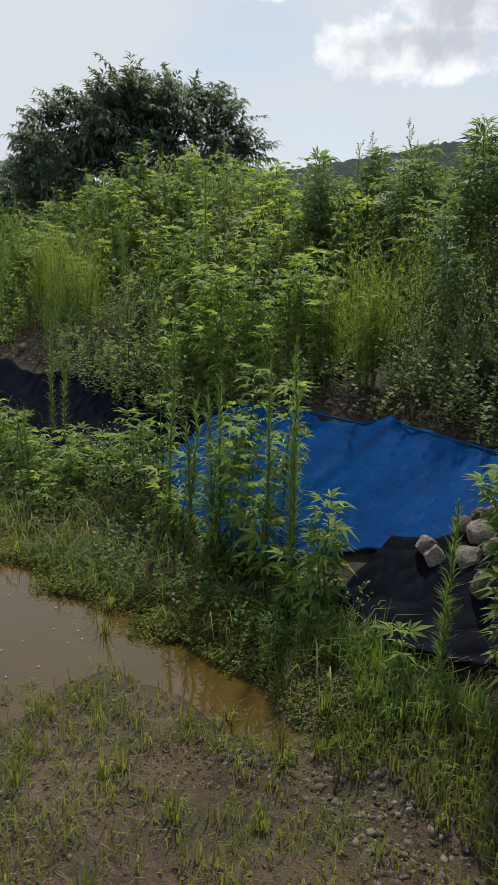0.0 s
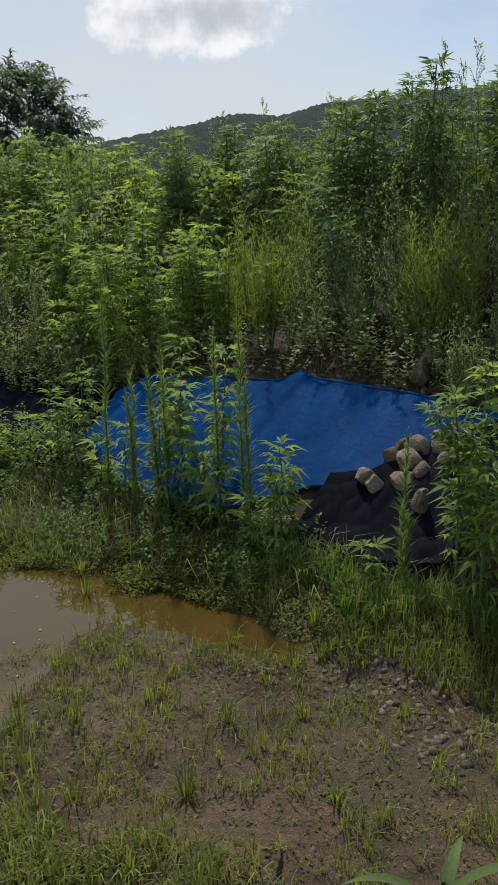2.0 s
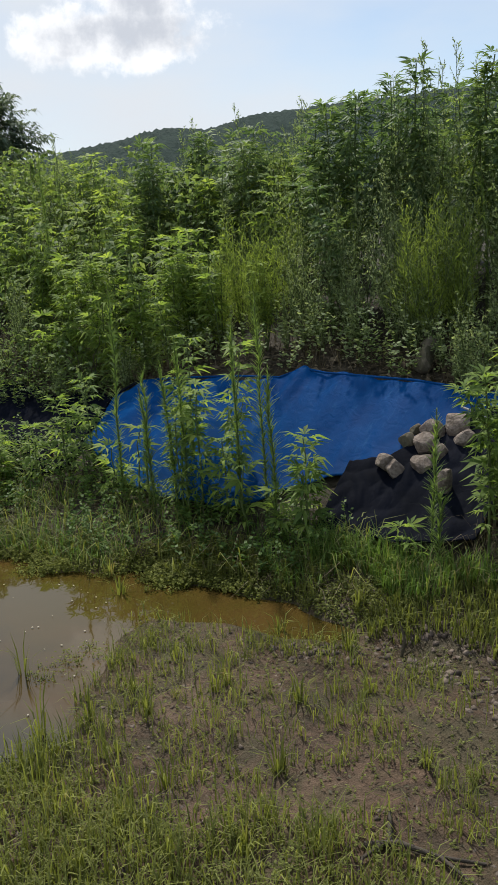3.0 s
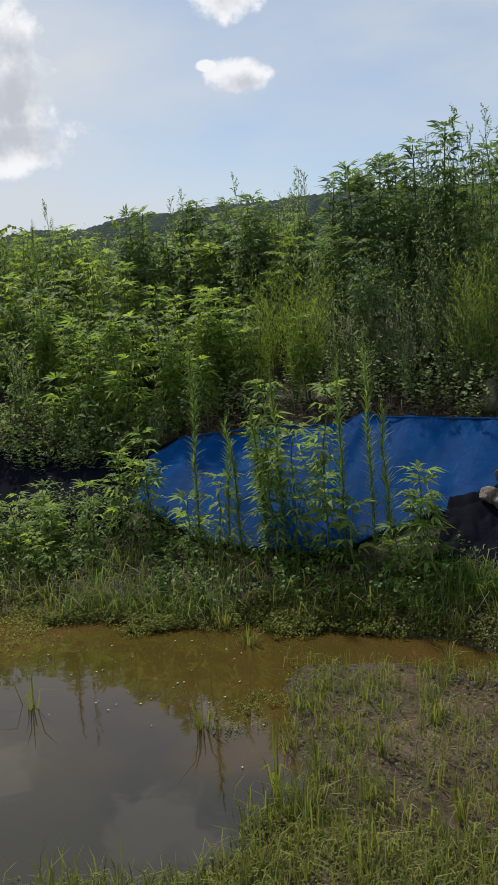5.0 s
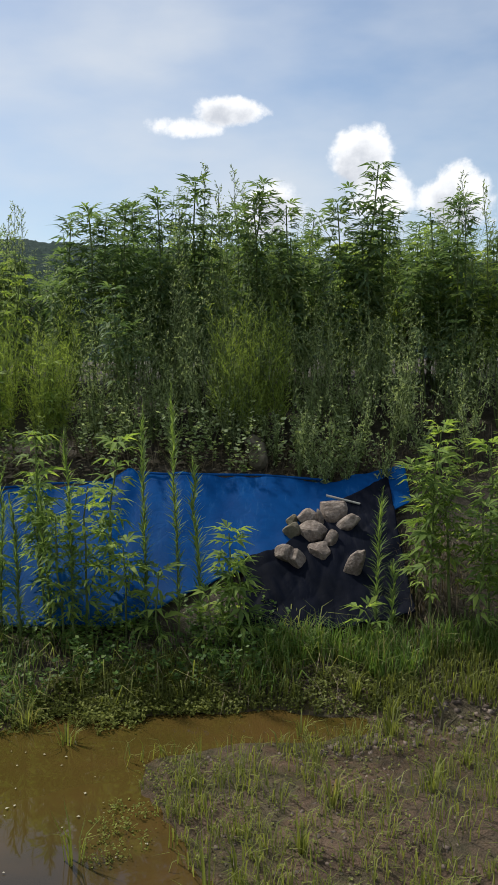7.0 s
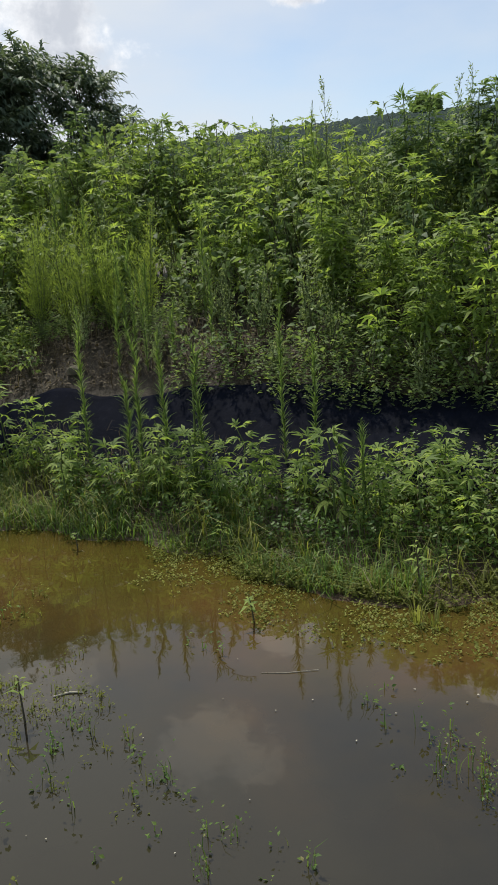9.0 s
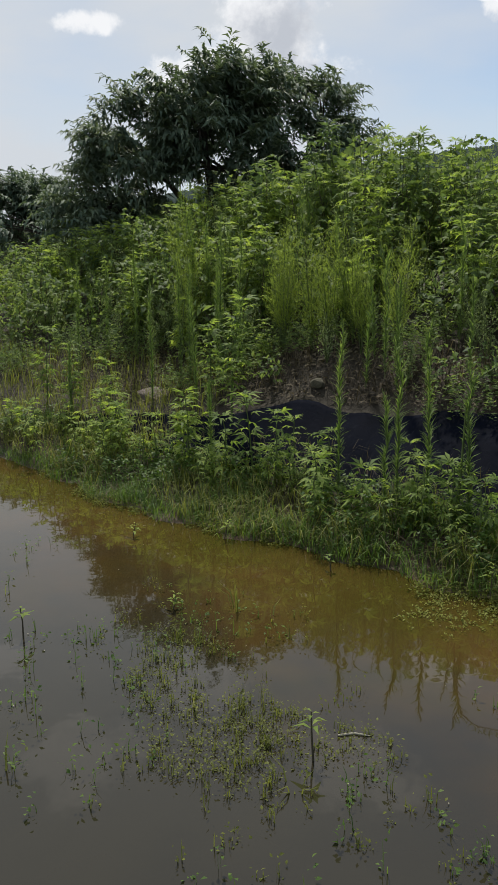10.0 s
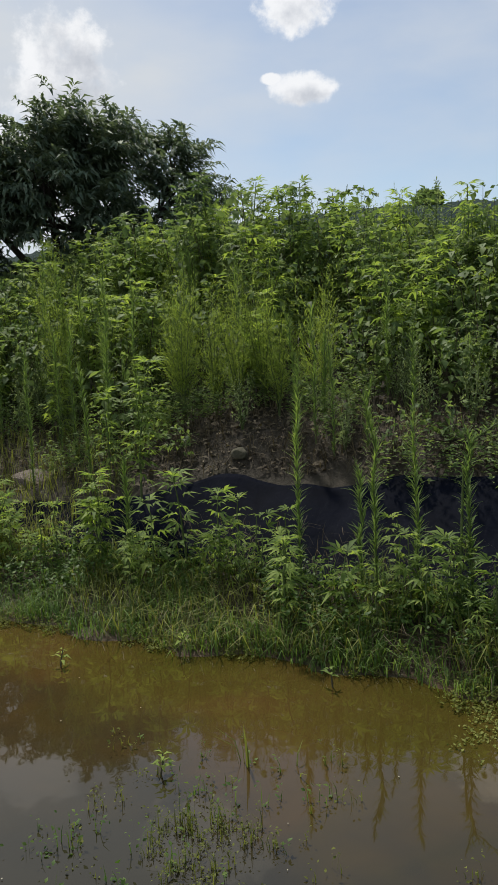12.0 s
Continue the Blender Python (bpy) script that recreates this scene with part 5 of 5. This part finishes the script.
cover("bank_weeds", "leafy low weeds crowding the foot of the bank",
      scatter(1500, -10.5, -2.7, 2.6, 3.3, lambda x, y: (pool_depth(x, y) < -0.08) & (patchy(x, y, 0.9, 76, -0.1) | (x > -3.1)) & (y < 3.1 + 0.12 * np.clip((x + 4.3) * 3, 0, 1))), 0.15, 0.022, 12, M_GRASS)
cover("foot_weeds", "dark low weeds and shoots under the tarpaulin's lower edge",
      scatter(420, -5.4, -3.2, 3.0, 3.45, lambda x, y: (y < np.interp(x, [-4.74, -4.4, -4.1, -3.4], [3.42, 3.28, 3.14, 3.12])) & (y > 3.02)), 0.17, 0.021, 12, M_GRASS)
cover("mud_weeds", "tiny creeping weeds on the mud",
      scatter(5200, -3.1, 0.4, 0.0, 2.6, lambda x, y: (pool_depth(x, y) < 0.02) & patchy(x, y, 1.3, 77, -0.25)), 0.022, 0.0075, 8, M_SPROUT)
cover("slope_weeds", "small dark weeds hanging over the tarpaulin's upper edge",
      scatter(170, -4.95, -2.2, 4.05, 4.36, lambda x, y: (y > np.interp(x, [-4.9, -4.4, -3.5, -2.2], [3.9, 3.95, 4.08, 4.08])) & patchy(x, y, 0.9, 81, -0.35)), 0.30, 0.03, 14, M_MUGWORT)
cover("slope_weeds", "small leafy weeds under the shrubs on the bank",
      scatter(2500, -13.5, -0.8, 3.66, 4.6, lambda x, y: (y > 4.0 + 0.1 * wobble(x, y, 0.6, 79) - 0.33 * (x < -4.9)) & patchy(x, y, 0.55, 78, -0.2) & ~((oval(x, y, -7.95, 3.95, 0.55, 0.36, 0.0) < 1) | (oval(x, y, -9.65, 3.75, 0.35, 0.4, 0.0) < 1)) & ((x < -4.2) | patchy(x, y, 1.5, 80, 0.55))), 0.24, 0.032, 12, M_BROAD)


def tuft(x, y, h, n, label, seed, material=M_SPROUT, width=0.006):
    """A single clump of grass."""
    g = np.random.default_rng(seed)
    a = g.uniform(0, 6.3, n)
    way = np.stack([np.cos(a), np.sin(a), a * 0], 1)
    at = way * g.uniform(0, 0.025, (n, 1))
    ob = new("grass_tuft", mesh_of("grass_tuft", *blades(at, way, h * g.uniform(0.5, 1.1, n), width, g.uniform(0.1, 0.9, n)), material))
    ob.matrix_world = pose(x, y, max(float(land(x, y)), -0.05) - 0.004)
    return tagged(ob, label, "grass", "grass tufts")


for i, (x, y, h, n) in enumerate([(-2.30, 2.44, 0.14, 26), (-2.54, 2.0, 0.12, 18), (-2.10, 1.66, 0.15, 22), (-2.24, 2.0, 0.12, 18), (-2.09, 2.2, 0.10, 14), (-2.62, 2.45, 0.12, 14), (-2.82, 1.6, 0.14, 16), (-2.89, 1.45, 0.26, 12),
                                  (-2.65, 1.7, 0.12, 18), (-2.55, 1.94, 0.12, 16), (-1.75, 1.9, 0.10, 16), (-1.9, 2.3, 0.08, 12), (-1.6, 2.2, 0.09, 14), (-2.0, 1.35, 0.12, 20), (-2.35, 1.45, 0.13, 20), (-2.4, 2.7, 0.16, 20), (-3.45, 2.40, 0.16, 24)]):
    tuft(x, y, h, n, "yellow-green tuft of grass growing in the mud", i)
for i, (x, y, h, n) in enumerate([(-3.27, 1.70, 0.30, 12), (-3.95, 1.63, 0.24, 9), (-4.89, 2.20, 0.16, 16), (-4.82, 2.18, 0.16, 16), (-3.63, 2.52, 0.15, 18), (-6.61, 1.75, 0.20, 6), (-6.47, 1.77, 0.14, 4), (-5.68, 0.99, 0.14, 8), (-6.3, 0.5, 0.2, 2), (-5.5, 2.55, 0.18, 12)]):
    tuft(x, y, h, n, "green grass clump standing in the shallow water", i + 40, M_SPROUT, 0.006)


def seedling(x, y, h, seed):
    """A single shoot with a rosette of pointed leaves."""
    g = np.random.default_rng(seed)
    base = new("seedling")
    base.matrix_world = pose(x, y, max(float(land(x, y)), -0.02), g.uniform(-12, 12), g.uniform(-12, 12), g.uniform(0, 360))
    part("stem", tube([(0, 0, -0.02), (0.004, 0, h * 0.6), (0.0, 0.004, h)], [0.004, 0.003, 0.002], 5), M_WOODY, base)
    n = int(g.integers(6, 11))
    a = np.arange(n) * 2.4 + g.normal(0, 0.3, n)
    z = np.linspace(g.uniform(0.35, 0.7), 1.0, n) * h
    part("foliage", leaves(np.stack([a * 0, a * 0, z], 1), np.stack([np.cos(a), np.sin(a), np.full(n, 0.25)], 1), np.array([[0, 0, 1.0]] * n), np.linspace(0.058, 0.026, n) * g.uniform(0.6, 1.2, n), np.linspace(0.018, 0.01, n), 0.06, 0.25), M_RAGWEED, base)
    return tagged(base, "young weed seedling standing in the shallow water", "weed", "seedlings in the puddle")


for i, (x, y, h) in enumerate([(-6.61, 2.35, 0.10), (-6.82, 1.57, 0.09), (-7.68, 2.07, 0.09), (-7.30, 2.36, 0.10), (-5.43, 1.98, 0.12), (-5.72, 1.12, 0.16), (-7.04, 1.02, 0.14), (-4.95, 2.42, 0.22), (-4.82, 2.40, 0.20), (-5.9, 2.5, 0.16)]):
    seedling(x, y, h, i)

# floating petals and specks
at = np.concatenate([scatter(45, -4.6, -3.0, 1.5, 2.35, lambda x, y: pool_depth(x, y) > 0.1), scatter(80, -8.5, -3.1, 0.7, 2.3, lambda x, y: pool_depth(x, y) > 0.1)])
at[:, 2] = 0.004
L = np.where(np.arange(len(at)) < 45, 0.011, 0.007) * rng.uniform(0.5, 1.2, len(at))
tagged(new("floating_petals", mesh_of("petals", *leaves(at, outward(len(at)), np.array([[0, 0, 1.0]] * len(at)), L, L * 0.7, 0.03, 0.0, 0.1), M_FOAM)),
       "pale petals and specks floating on the water", "petals", kind="stuff")


def dead_stick(points, r, label):
    ob = new("stick", mesh_of("stick", *tube(points, r, 5), M_FOAM if "pale" in label else M_WOODY, True))
    return tagged(ob, label, "stick")


dead_stick([(-2.11, 2.49, 0.0), (-2.10, 2.50, 0.07), (-2.13, 2.52, 0.13)], [0.006, 0.005, 0.003], "short dead stalk standing in the mud")
dead_stick([(-2.09, 2.48, 0.02), (-2.05, 2.48, 0.06)], [0.004, 0.002], "short dead stalk standing in the mud")
dead_stick([(-5.75, 1.27, 0.002), (-5.72, 1.31, 0.003), (-5.68, 1.33, 0.002)], [0.0035, 0.004, 0.002], "pale stick floating on the puddle")
dead_stick([(-5.22, 1.66, 0.001), (-5.15, 1.69, 0.002), (-5.06, 1.75, 0.003)], [0.0010, 0.0013, 0.0007], "thin pale stalk lying in the puddle")
dead_stick([(-9.6, 3.35, 0.30), (-9.45, 3.3, 0.36), (-9.2, 3.22, 0.42)], [0.008, 0.007, 0.004], "dry stick poking out over the black sheet")


# ---- stones on the mud ----
def pebble_cloud(n, x0, x1, y0, y1, keep, size):
    at = scatter(n, x0, x1, y0, y1, keep)
    cube = np.array([(sx, sy, sz) for sx in (-1, 1) for sy in (-1, 1) for sz in (-1, 1)], float)
    faces = np.array([(0, 1, 3), (0, 3, 2), (4, 6, 7), (4, 7, 5), (0, 4, 5), (0, 5, 1), (2, 3, 7), (2, 7, 6), (0, 2, 6), (0, 6, 4), (1, 5, 7), (1, 7, 3)])
    v, t = [], []
    for i, p in enumerate(at):
        s = size * rng.uniform(0.3, 1.0) ** 2 * 0.5
        c = cube * (1 + rng.uniform(-0.4, 0.2, (8, 1))) * np.array([s, s * rng.uniform(0.6, 1), s * rng.uniform(0.4, 0.8)])
        v.append(turned(c, rng.uniform(0, 6), 1.0, rng.normal(0, 0.4), rng.normal(0, 0.4)) + p)
        t.append(faces + 8 * i)
    return np.concatenate(v), np.concatenate(t)


tagged(new("gravel", mesh_of("gravel", *join([pebble_cloud(1500, -2.6, -0.4, 2.0, 2.85, lambda x, y: (pool_depth(x, y) < -0.04) & (np.abs(y - 2.55 + 0.1 * (x + 2)) < 0.28 + 0.1 * wobble(x, y, 1.4, 91)), 0.034),
                                              pebble_cloud(4200, -3.0, 0.3, 0.2, 2.7, lambda x, y: (pool_depth(x, y) < -0.03) & (wobble(x, y, 1.1, 92) > -0.3), 0.019)]), M_GRIT)),
       "loose gravel and clods on the mud", "gravel", kind="stuff")


def clod(x, y, s, seed, label):
    bm = bmesh.new()
    bmesh.ops.create_icosphere(bm, subdivisions=2, radius=s / 2)
    off = Vector((seed * 3.1, seed * 1.7, 0))
    g = np.random.default_rng(seed)
    cuts = [(Vector(g.normal(size=3)).normalized(), g.uniform(0.14, 0.34) * s) for _ in range(10)]
    for v in bm.verts:
        for nrm, lim in cuts:
            v.co -= nrm * max(0.0, v.co.dot(nrm) - lim)
        v.co *= 1 + 0.5 * noise.noise(v.co / s * 2.6 + off)
        v.co.z *= 0.7
    me = bpy.data.meshes.new("stone")
    bm.to_mesh(me)
    bm.free()
    me.materials.append(M_CLOD)
    ob = new("stone", me)
    ob.matrix_world = pose(x, y, float(land(x, y)) + s * 0.12, 0, 0, seed * 50)
    return tagged(ob, label, "stone", "stones on the mud")


for i, (x, y, s) in enumerate([(-1.96, 2.57, 0.055), (-1.99, 2.55, 0.045), (-1.93, 2.56, 0.035), (-1.90, 2.63, 0.06), (-1.86, 2.62, 0.04), (-1.80, 2.63, 0.05), (-1.78, 2.56, 0.055), (-1.84, 2.52, 0.04), (-1.70, 2.60, 0.045), (-1.62, 2.55, 0.05), (-1.60, 2.62, 0.05),
                               (-2.17, 2.66, 0.04), (-2.05, 2.62, 0.03), (-2.28, 2.62, 0.045), (-2.33, 2.58, 0.05), (-1.5, 2.5, 0.06), (-1.45, 2.62, 0.05), (-2.13, 2.56, 0.03), (-1.3, 2.3, 0.04)]):
    clod(x, y, s * 0.62, i, "small dirt-brown stone half sunk in the mud")
# brown dead stalks and litter between the weeds
at = np.concatenate([scatter(3000, -10.2, -2.4, 2.35, 3.35, lambda x, y: (pool_depth(x, y) < -0.03) & ((x < -4.8) | (y < 3.05))), scatter(2200, -11.0, -1.2, 3.66, 4.4, above_sheets), scatter(1500, -2.1, 0.0, 2.95, 3.6, lambda x, y: x < 99)])
n = len(at)
tagged(new("dead_litter", mesh_of("dead_litter", *blades(at, outward(n), rng.uniform(0.05, 0.19, n), 0.0026, rng.uniform(0.3, 2.2, n)), M_DRY)),
       "brown dead stalks and litter between the weeds", "litter", kind="stuff")


at = scatter(5200, -11.0, -1.6, 3.6, 4.45, above_sheets)
at[:, 2] += 0.008
n = len(at)
L = rng.uniform(0.02, 0.075, n)
tagged(new("leaf_litter", mesh_of("leaf_litter", *leaves(at, outward(n) + np.array([0, 0, 0.25]), np.array([[0, -0.5, 1.0]]) + rng.normal(0, 0.35, (n, 3)), L, L * rng.uniform(0.15, 0.5, n), 0.08, 0.15, 0.2), M_DRY)),
       "dead brown leaves and straw covering the slope", "litter", kind="stuff")


def seed_stalk(x, y, top, seed):
    """A thin flowering stalk that stands out over the weeds."""
    g = np.random.default_rng(seed)
    h = 0.75
    base = new("seed_stalk")
    base.matrix_world = pose(x, y, top - h)
    line = lean_line(h, g, 6, 0.05)
    wood, b, w = [tube(line, np.linspace(0.004, 0.0012, 6), 4)], [], []
    for q in np.linspace(0.45, 0.97, 15):
        p0 = along(line, np.array([q]))[0]
        a = g.uniform(0, 6.3)
        d = unit(np.array([np.cos(a) * 0.45, np.sin(a) * 0.45, 1.0])) * (0.05 + 0.16 * (1 - q))
        wood.append(tube([p0, p0 + d], [0.0012, 0.0008], 3))
        for f in np.linspace(0.25, 1, 9):
            b.append(p0 + d * f)
            w.append(unit(d) + g.normal(0, 0.7, 3))
    part("stem", join(wood), M_STEM, base)
    part("foliage", slivers(np.array(b), np.array(w), g.normal(0, 1, (len(b), 3)), 0.022, 0.008), M_MUGWORT, base)
    return tagged(base, "thin seed stalk standing above the weeds against the sky", "weed", "seed stalks")


for i, (x, y, top) in enumerate([(-3.11, 4.96, 2.55), (-2.89, 5.0, 2.53), (-3.02, 5.05, 2.44), (-5.0, 5.8, 2.5), (-6.49, 5.09, 2.39), (-1.44, 5.0, 2.50), (-1.28, 5.05, 2.42), (-5.75, 6.05, 2.5), (-5.85, 6.0, 2.42), (-4.62, 6.0, 2.52), (-4.55, 6.0, 2.48), (-4.72, 6.05, 2.45), (-7.3, 5.8, 2.32), (-2.8, 5.1, 2.46)]):
    seed_stalk(x, y, top, i)

# dark flecks of rotting leaf on the mud
at = scatter(2600, -3.0, 0.4, 0.3, 2.75, lambda x, y: pool_depth(x, y) < -0.01)
at[:, 2] += 0.006
n = len(at)
L = 0.02 * rng.uniform(0.3, 1.0, n)
tagged(new("leaf_flecks", mesh_of("leaf_flecks", *leaves(at, outward(n), np.array([[0, 0, 1.0]]) + rng.normal(0, 0.3, (n, 3)), L, L * 0.5, 0.1, 0.05, 0.2), M_WOODY)),
       "dark flecks of rotting leaf on the mud", "litter", kind="stuff")

# leafy weeds at the near corner of the puddle and by the path
cover("corner_weeds", "leafy low weeds where mud and puddle meet",
      scatter(2400, -3.6, -1.3, -0.5, 1.6, lambda x, y: (pool_depth(x, y) < 0.03) & (rng.uniform(0, 0.25, x.shape) < near_grass(x, y))), 0.06, 0.0095, 9, M_SPROUT)


def lance_weed(x, y, h, seed):
    """A stalk with a whorl of long pointed leaves, each arching and folded along its rib."""
    g = np.random.default_rng(seed)
    base = new("lance_leaved_weed")
    base.matrix_world = pose(x, y, float(land(x, y)) - 0.01)
    part("stem", tube([(0, 0, 0), (0.01, 0.0, h * 0.5), (0.0, 0.01, h)], [0.007, 0.006, 0.004], 6), M_STEM, base)
    for k in range(9):
        a, n = k * 2.4 + g.normal(0, 0.2), 9
        t = np.linspace(0, 1, n)
        size, z0 = g.uniform(0.13, 0.21), h * (0.68 + 0.035 * k)
        out = np.array([math.cos(a), math.sin(a), 0.0])
        side = np.array([-math.sin(a), math.cos(a), 0.0])
        rise = 0.35 + 0.09 * k
        rib = out * (t * size * 0.85)[:, None] + np.array([0, 0, 1.0]) * (z0 + size * (rise * t - 0.65 * t ** 2.2))[:, None]
        half = 0.0125 * np.sin(np.pi * np.clip(t * 0.8 + 0.15, 0, 1)) * (1 - t ** 2.2)
        lift = np.array([0, 0, 0.35]) * half[:, None]
        v = np.stack([rib - side * half[:, None] + lift, rib, rib + side * half[:, None] + lift], 1).reshape(-1, 3)
        i = (np.arange(n - 1)[:, None] * 3 + np.arange(2)[None]).ravel()
        part("leaf", (v, np.concatenate([np.stack([i, i + 1, i + 4], 1), np.stack([i, i + 4, i + 3], 1)])), M_BROAD, base, "", True)
    return tagged(base, "weed with long pointed grey-green leaves beside the path", "weed")


lance_weed(-1.11, 1.22, 0.55, 3)
lance_weed(-1.02, 1.42, 0.40, 5)
# a dead root lying on the mud
root = new("dead_root")
tagged(root, "dark dead root lying on the mud", "root")
for pts, r in [([(-1.52, 1.22, 0.0), (-1.44, 1.25, 0.012), (-1.34, 1.26, 0.008), (-1.24, 1.30, 0.0)], 0.006), ([(-1.46, 1.24, 0.008), (-1.49, 1.30, 0.015), (-1.51, 1.34, 0.004)], 0.005), ([(-1.34, 1.26, 0.008), (-1.28, 1.23, 0.012), (-1.23, 1.22, 0.0)], 0.004), ([(-1.48, 1.23, 0.008), (-1.50, 1.17, 0.012), (-1.49, 1.14, 0.0)], 0.004)]:
    p = np.array(pts)
    p[:, :2] += (-0.22, 0.28)
    p[:, 2] += land(p[:, 0], p[:, 1]) + 0.004
    part("root", tube(p, np.linspace(r * 1.7, r * 0.6, len(p)), 6), M_BARK, root)
for i, (x, y, top) in enumerate([(-7.25, 3.95, 0.9), (-6.95, 3.9, 0.85), (-6.65, 3.95, 0.95), (-6.35, 3.92, 0.85), (-6.05, 3.95, 0.95), (-5.75, 3.9, 0.85), (-5.45, 3.92, 0.85), (-5.15, 3.95, 0.9), (-8.3, 3.85, 0.8), (-4.85, 4.0, 0.9)]):
    plant("broadleaf" if i % 3 else "mugwort", x, y, top, "low leafy weed hanging over the sheet's edge", i, "weeds over the sheet", stems=7, leaf=0.05)


def vine(points, seed):
    """A climbing shoot that arches free above the shrubs."""
    g = np.random.default_rng(seed)
    base = new("vine")
    line = np.array(points, float)
    part("stem", tube(line, np.linspace(0.006, 0.002, len(line)), 5), M_STEM, base)
    n = 34
    f = np.linspace(0.05, 1.0, n)
    a = g.uniform(0, 6.3, n)
    L = g.uniform(0.05, 0.10, n)
    part("foliage", leaves(along(line, f), np.stack([np.cos(a), np.sin(a), g.uniform(-0.6, 0.5, n)], 1), np.array([[0, 0, 1.0]]) + g.normal(0, 0.3, (n, 3)), L, L * 0.6, 0.05, 0.2, 0.1), M_BROAD, base)
    return tagged(base, "leafy vine shoot arching above the shrubs", "vine", "vine shoots")


vine([(-9.0, 6.3, 1.9), (-9.15, 6.5, 2.35), (-9.05, 6.7, 2.6), (-8.85, 6.75, 2.58), (-8.72, 6.75, 2.48)], 1)
vine([(-8.7, 6.3, 1.9), (-8.6, 6.5, 2.3), (-8.42, 6.6, 2.46), (-8.25, 6.65, 2.5), (-8.1, 6.65, 2.42)], 2)
vine([(-9.35, 6.3, 1.9), (-9.3, 6.45, 2.3), (-9.12, 6.6, 2.52), (-9.0, 6.65, 2.5)], 3)

# a bent stalk over the water's edge
bent = new("bent_stalk")
tagged(bent, "dry horseweed stalk bent over at the tip", "weed")
arch_line = np.array([(-6.32, 2.96, 0.1), (-6.31, 2.96, 0.4), (-6.30, 2.97, 0.72), (-6.26, 2.98, 0.84), (-6.18, 3.0, 0.90), (-6.08, 3.02, 0.90)])
part("stem", tube(arch_line, [0.006, 0.006, 0.005, 0.004, 0.003, 0.002], 5), M_STEM, bent)
f = np.linspace(0.1, 0.98, 70)
a = np.arange(70) * 2.4
part("foliage", leaves(along(arch_line, f), np.stack([np.cos(a), np.sin(a), 0.9 + a * 0], 1), np.array([[0, 0, 1.0]] * 70), 0.05, 0.006, 0.04, 0.2), M_HORSE, bent)


def greenhouse(x, y, z, width, length, height):
    """A plastic tunnel on steel hoops, far behind the trees."""
    base = new("greenhouse")
    base.matrix_world = pose(x, y, z, 0, 0, 35)
    t = np.linspace(0, np.pi, 15)
    arc = np.stack([np.cos(t) * width / 2, t * 0, np.sin(t) * height], 1)
    v = np.concatenate([arc + np.array([0, k, 0]) for k in np.linspace(0, length, 9)])
    i = (np.arange(8)[:, None] * 15 + np.arange(14)[None]).ravel()
    part("cover", (v, np.concatenate([np.stack([i, i + 1, i + 16], 1), np.stack([i, i + 16, i + 15], 1)])), M_FILM, base, "milky plastic film", True)
    for k in np.linspace(0, length, 9):
        part("hoop", tube(arc * 1.01 + np.array([0, k, 0]), 0.03, 5), M_PIPE, base)
    return tagged(base, "milky plastic greenhouse tunnel behind the trees", "greenhouse")


M_FILM = rough_material("milky_film", [(0.3, (0.55, 0.58, 0.60)), (0.7, (0.72, 0.74, 0.75))], 1.2, 0.35, 0.1, 8.0)
greenhouse(-27.0, 13.0, 0.55, 5.0, 14.0, 2.2)
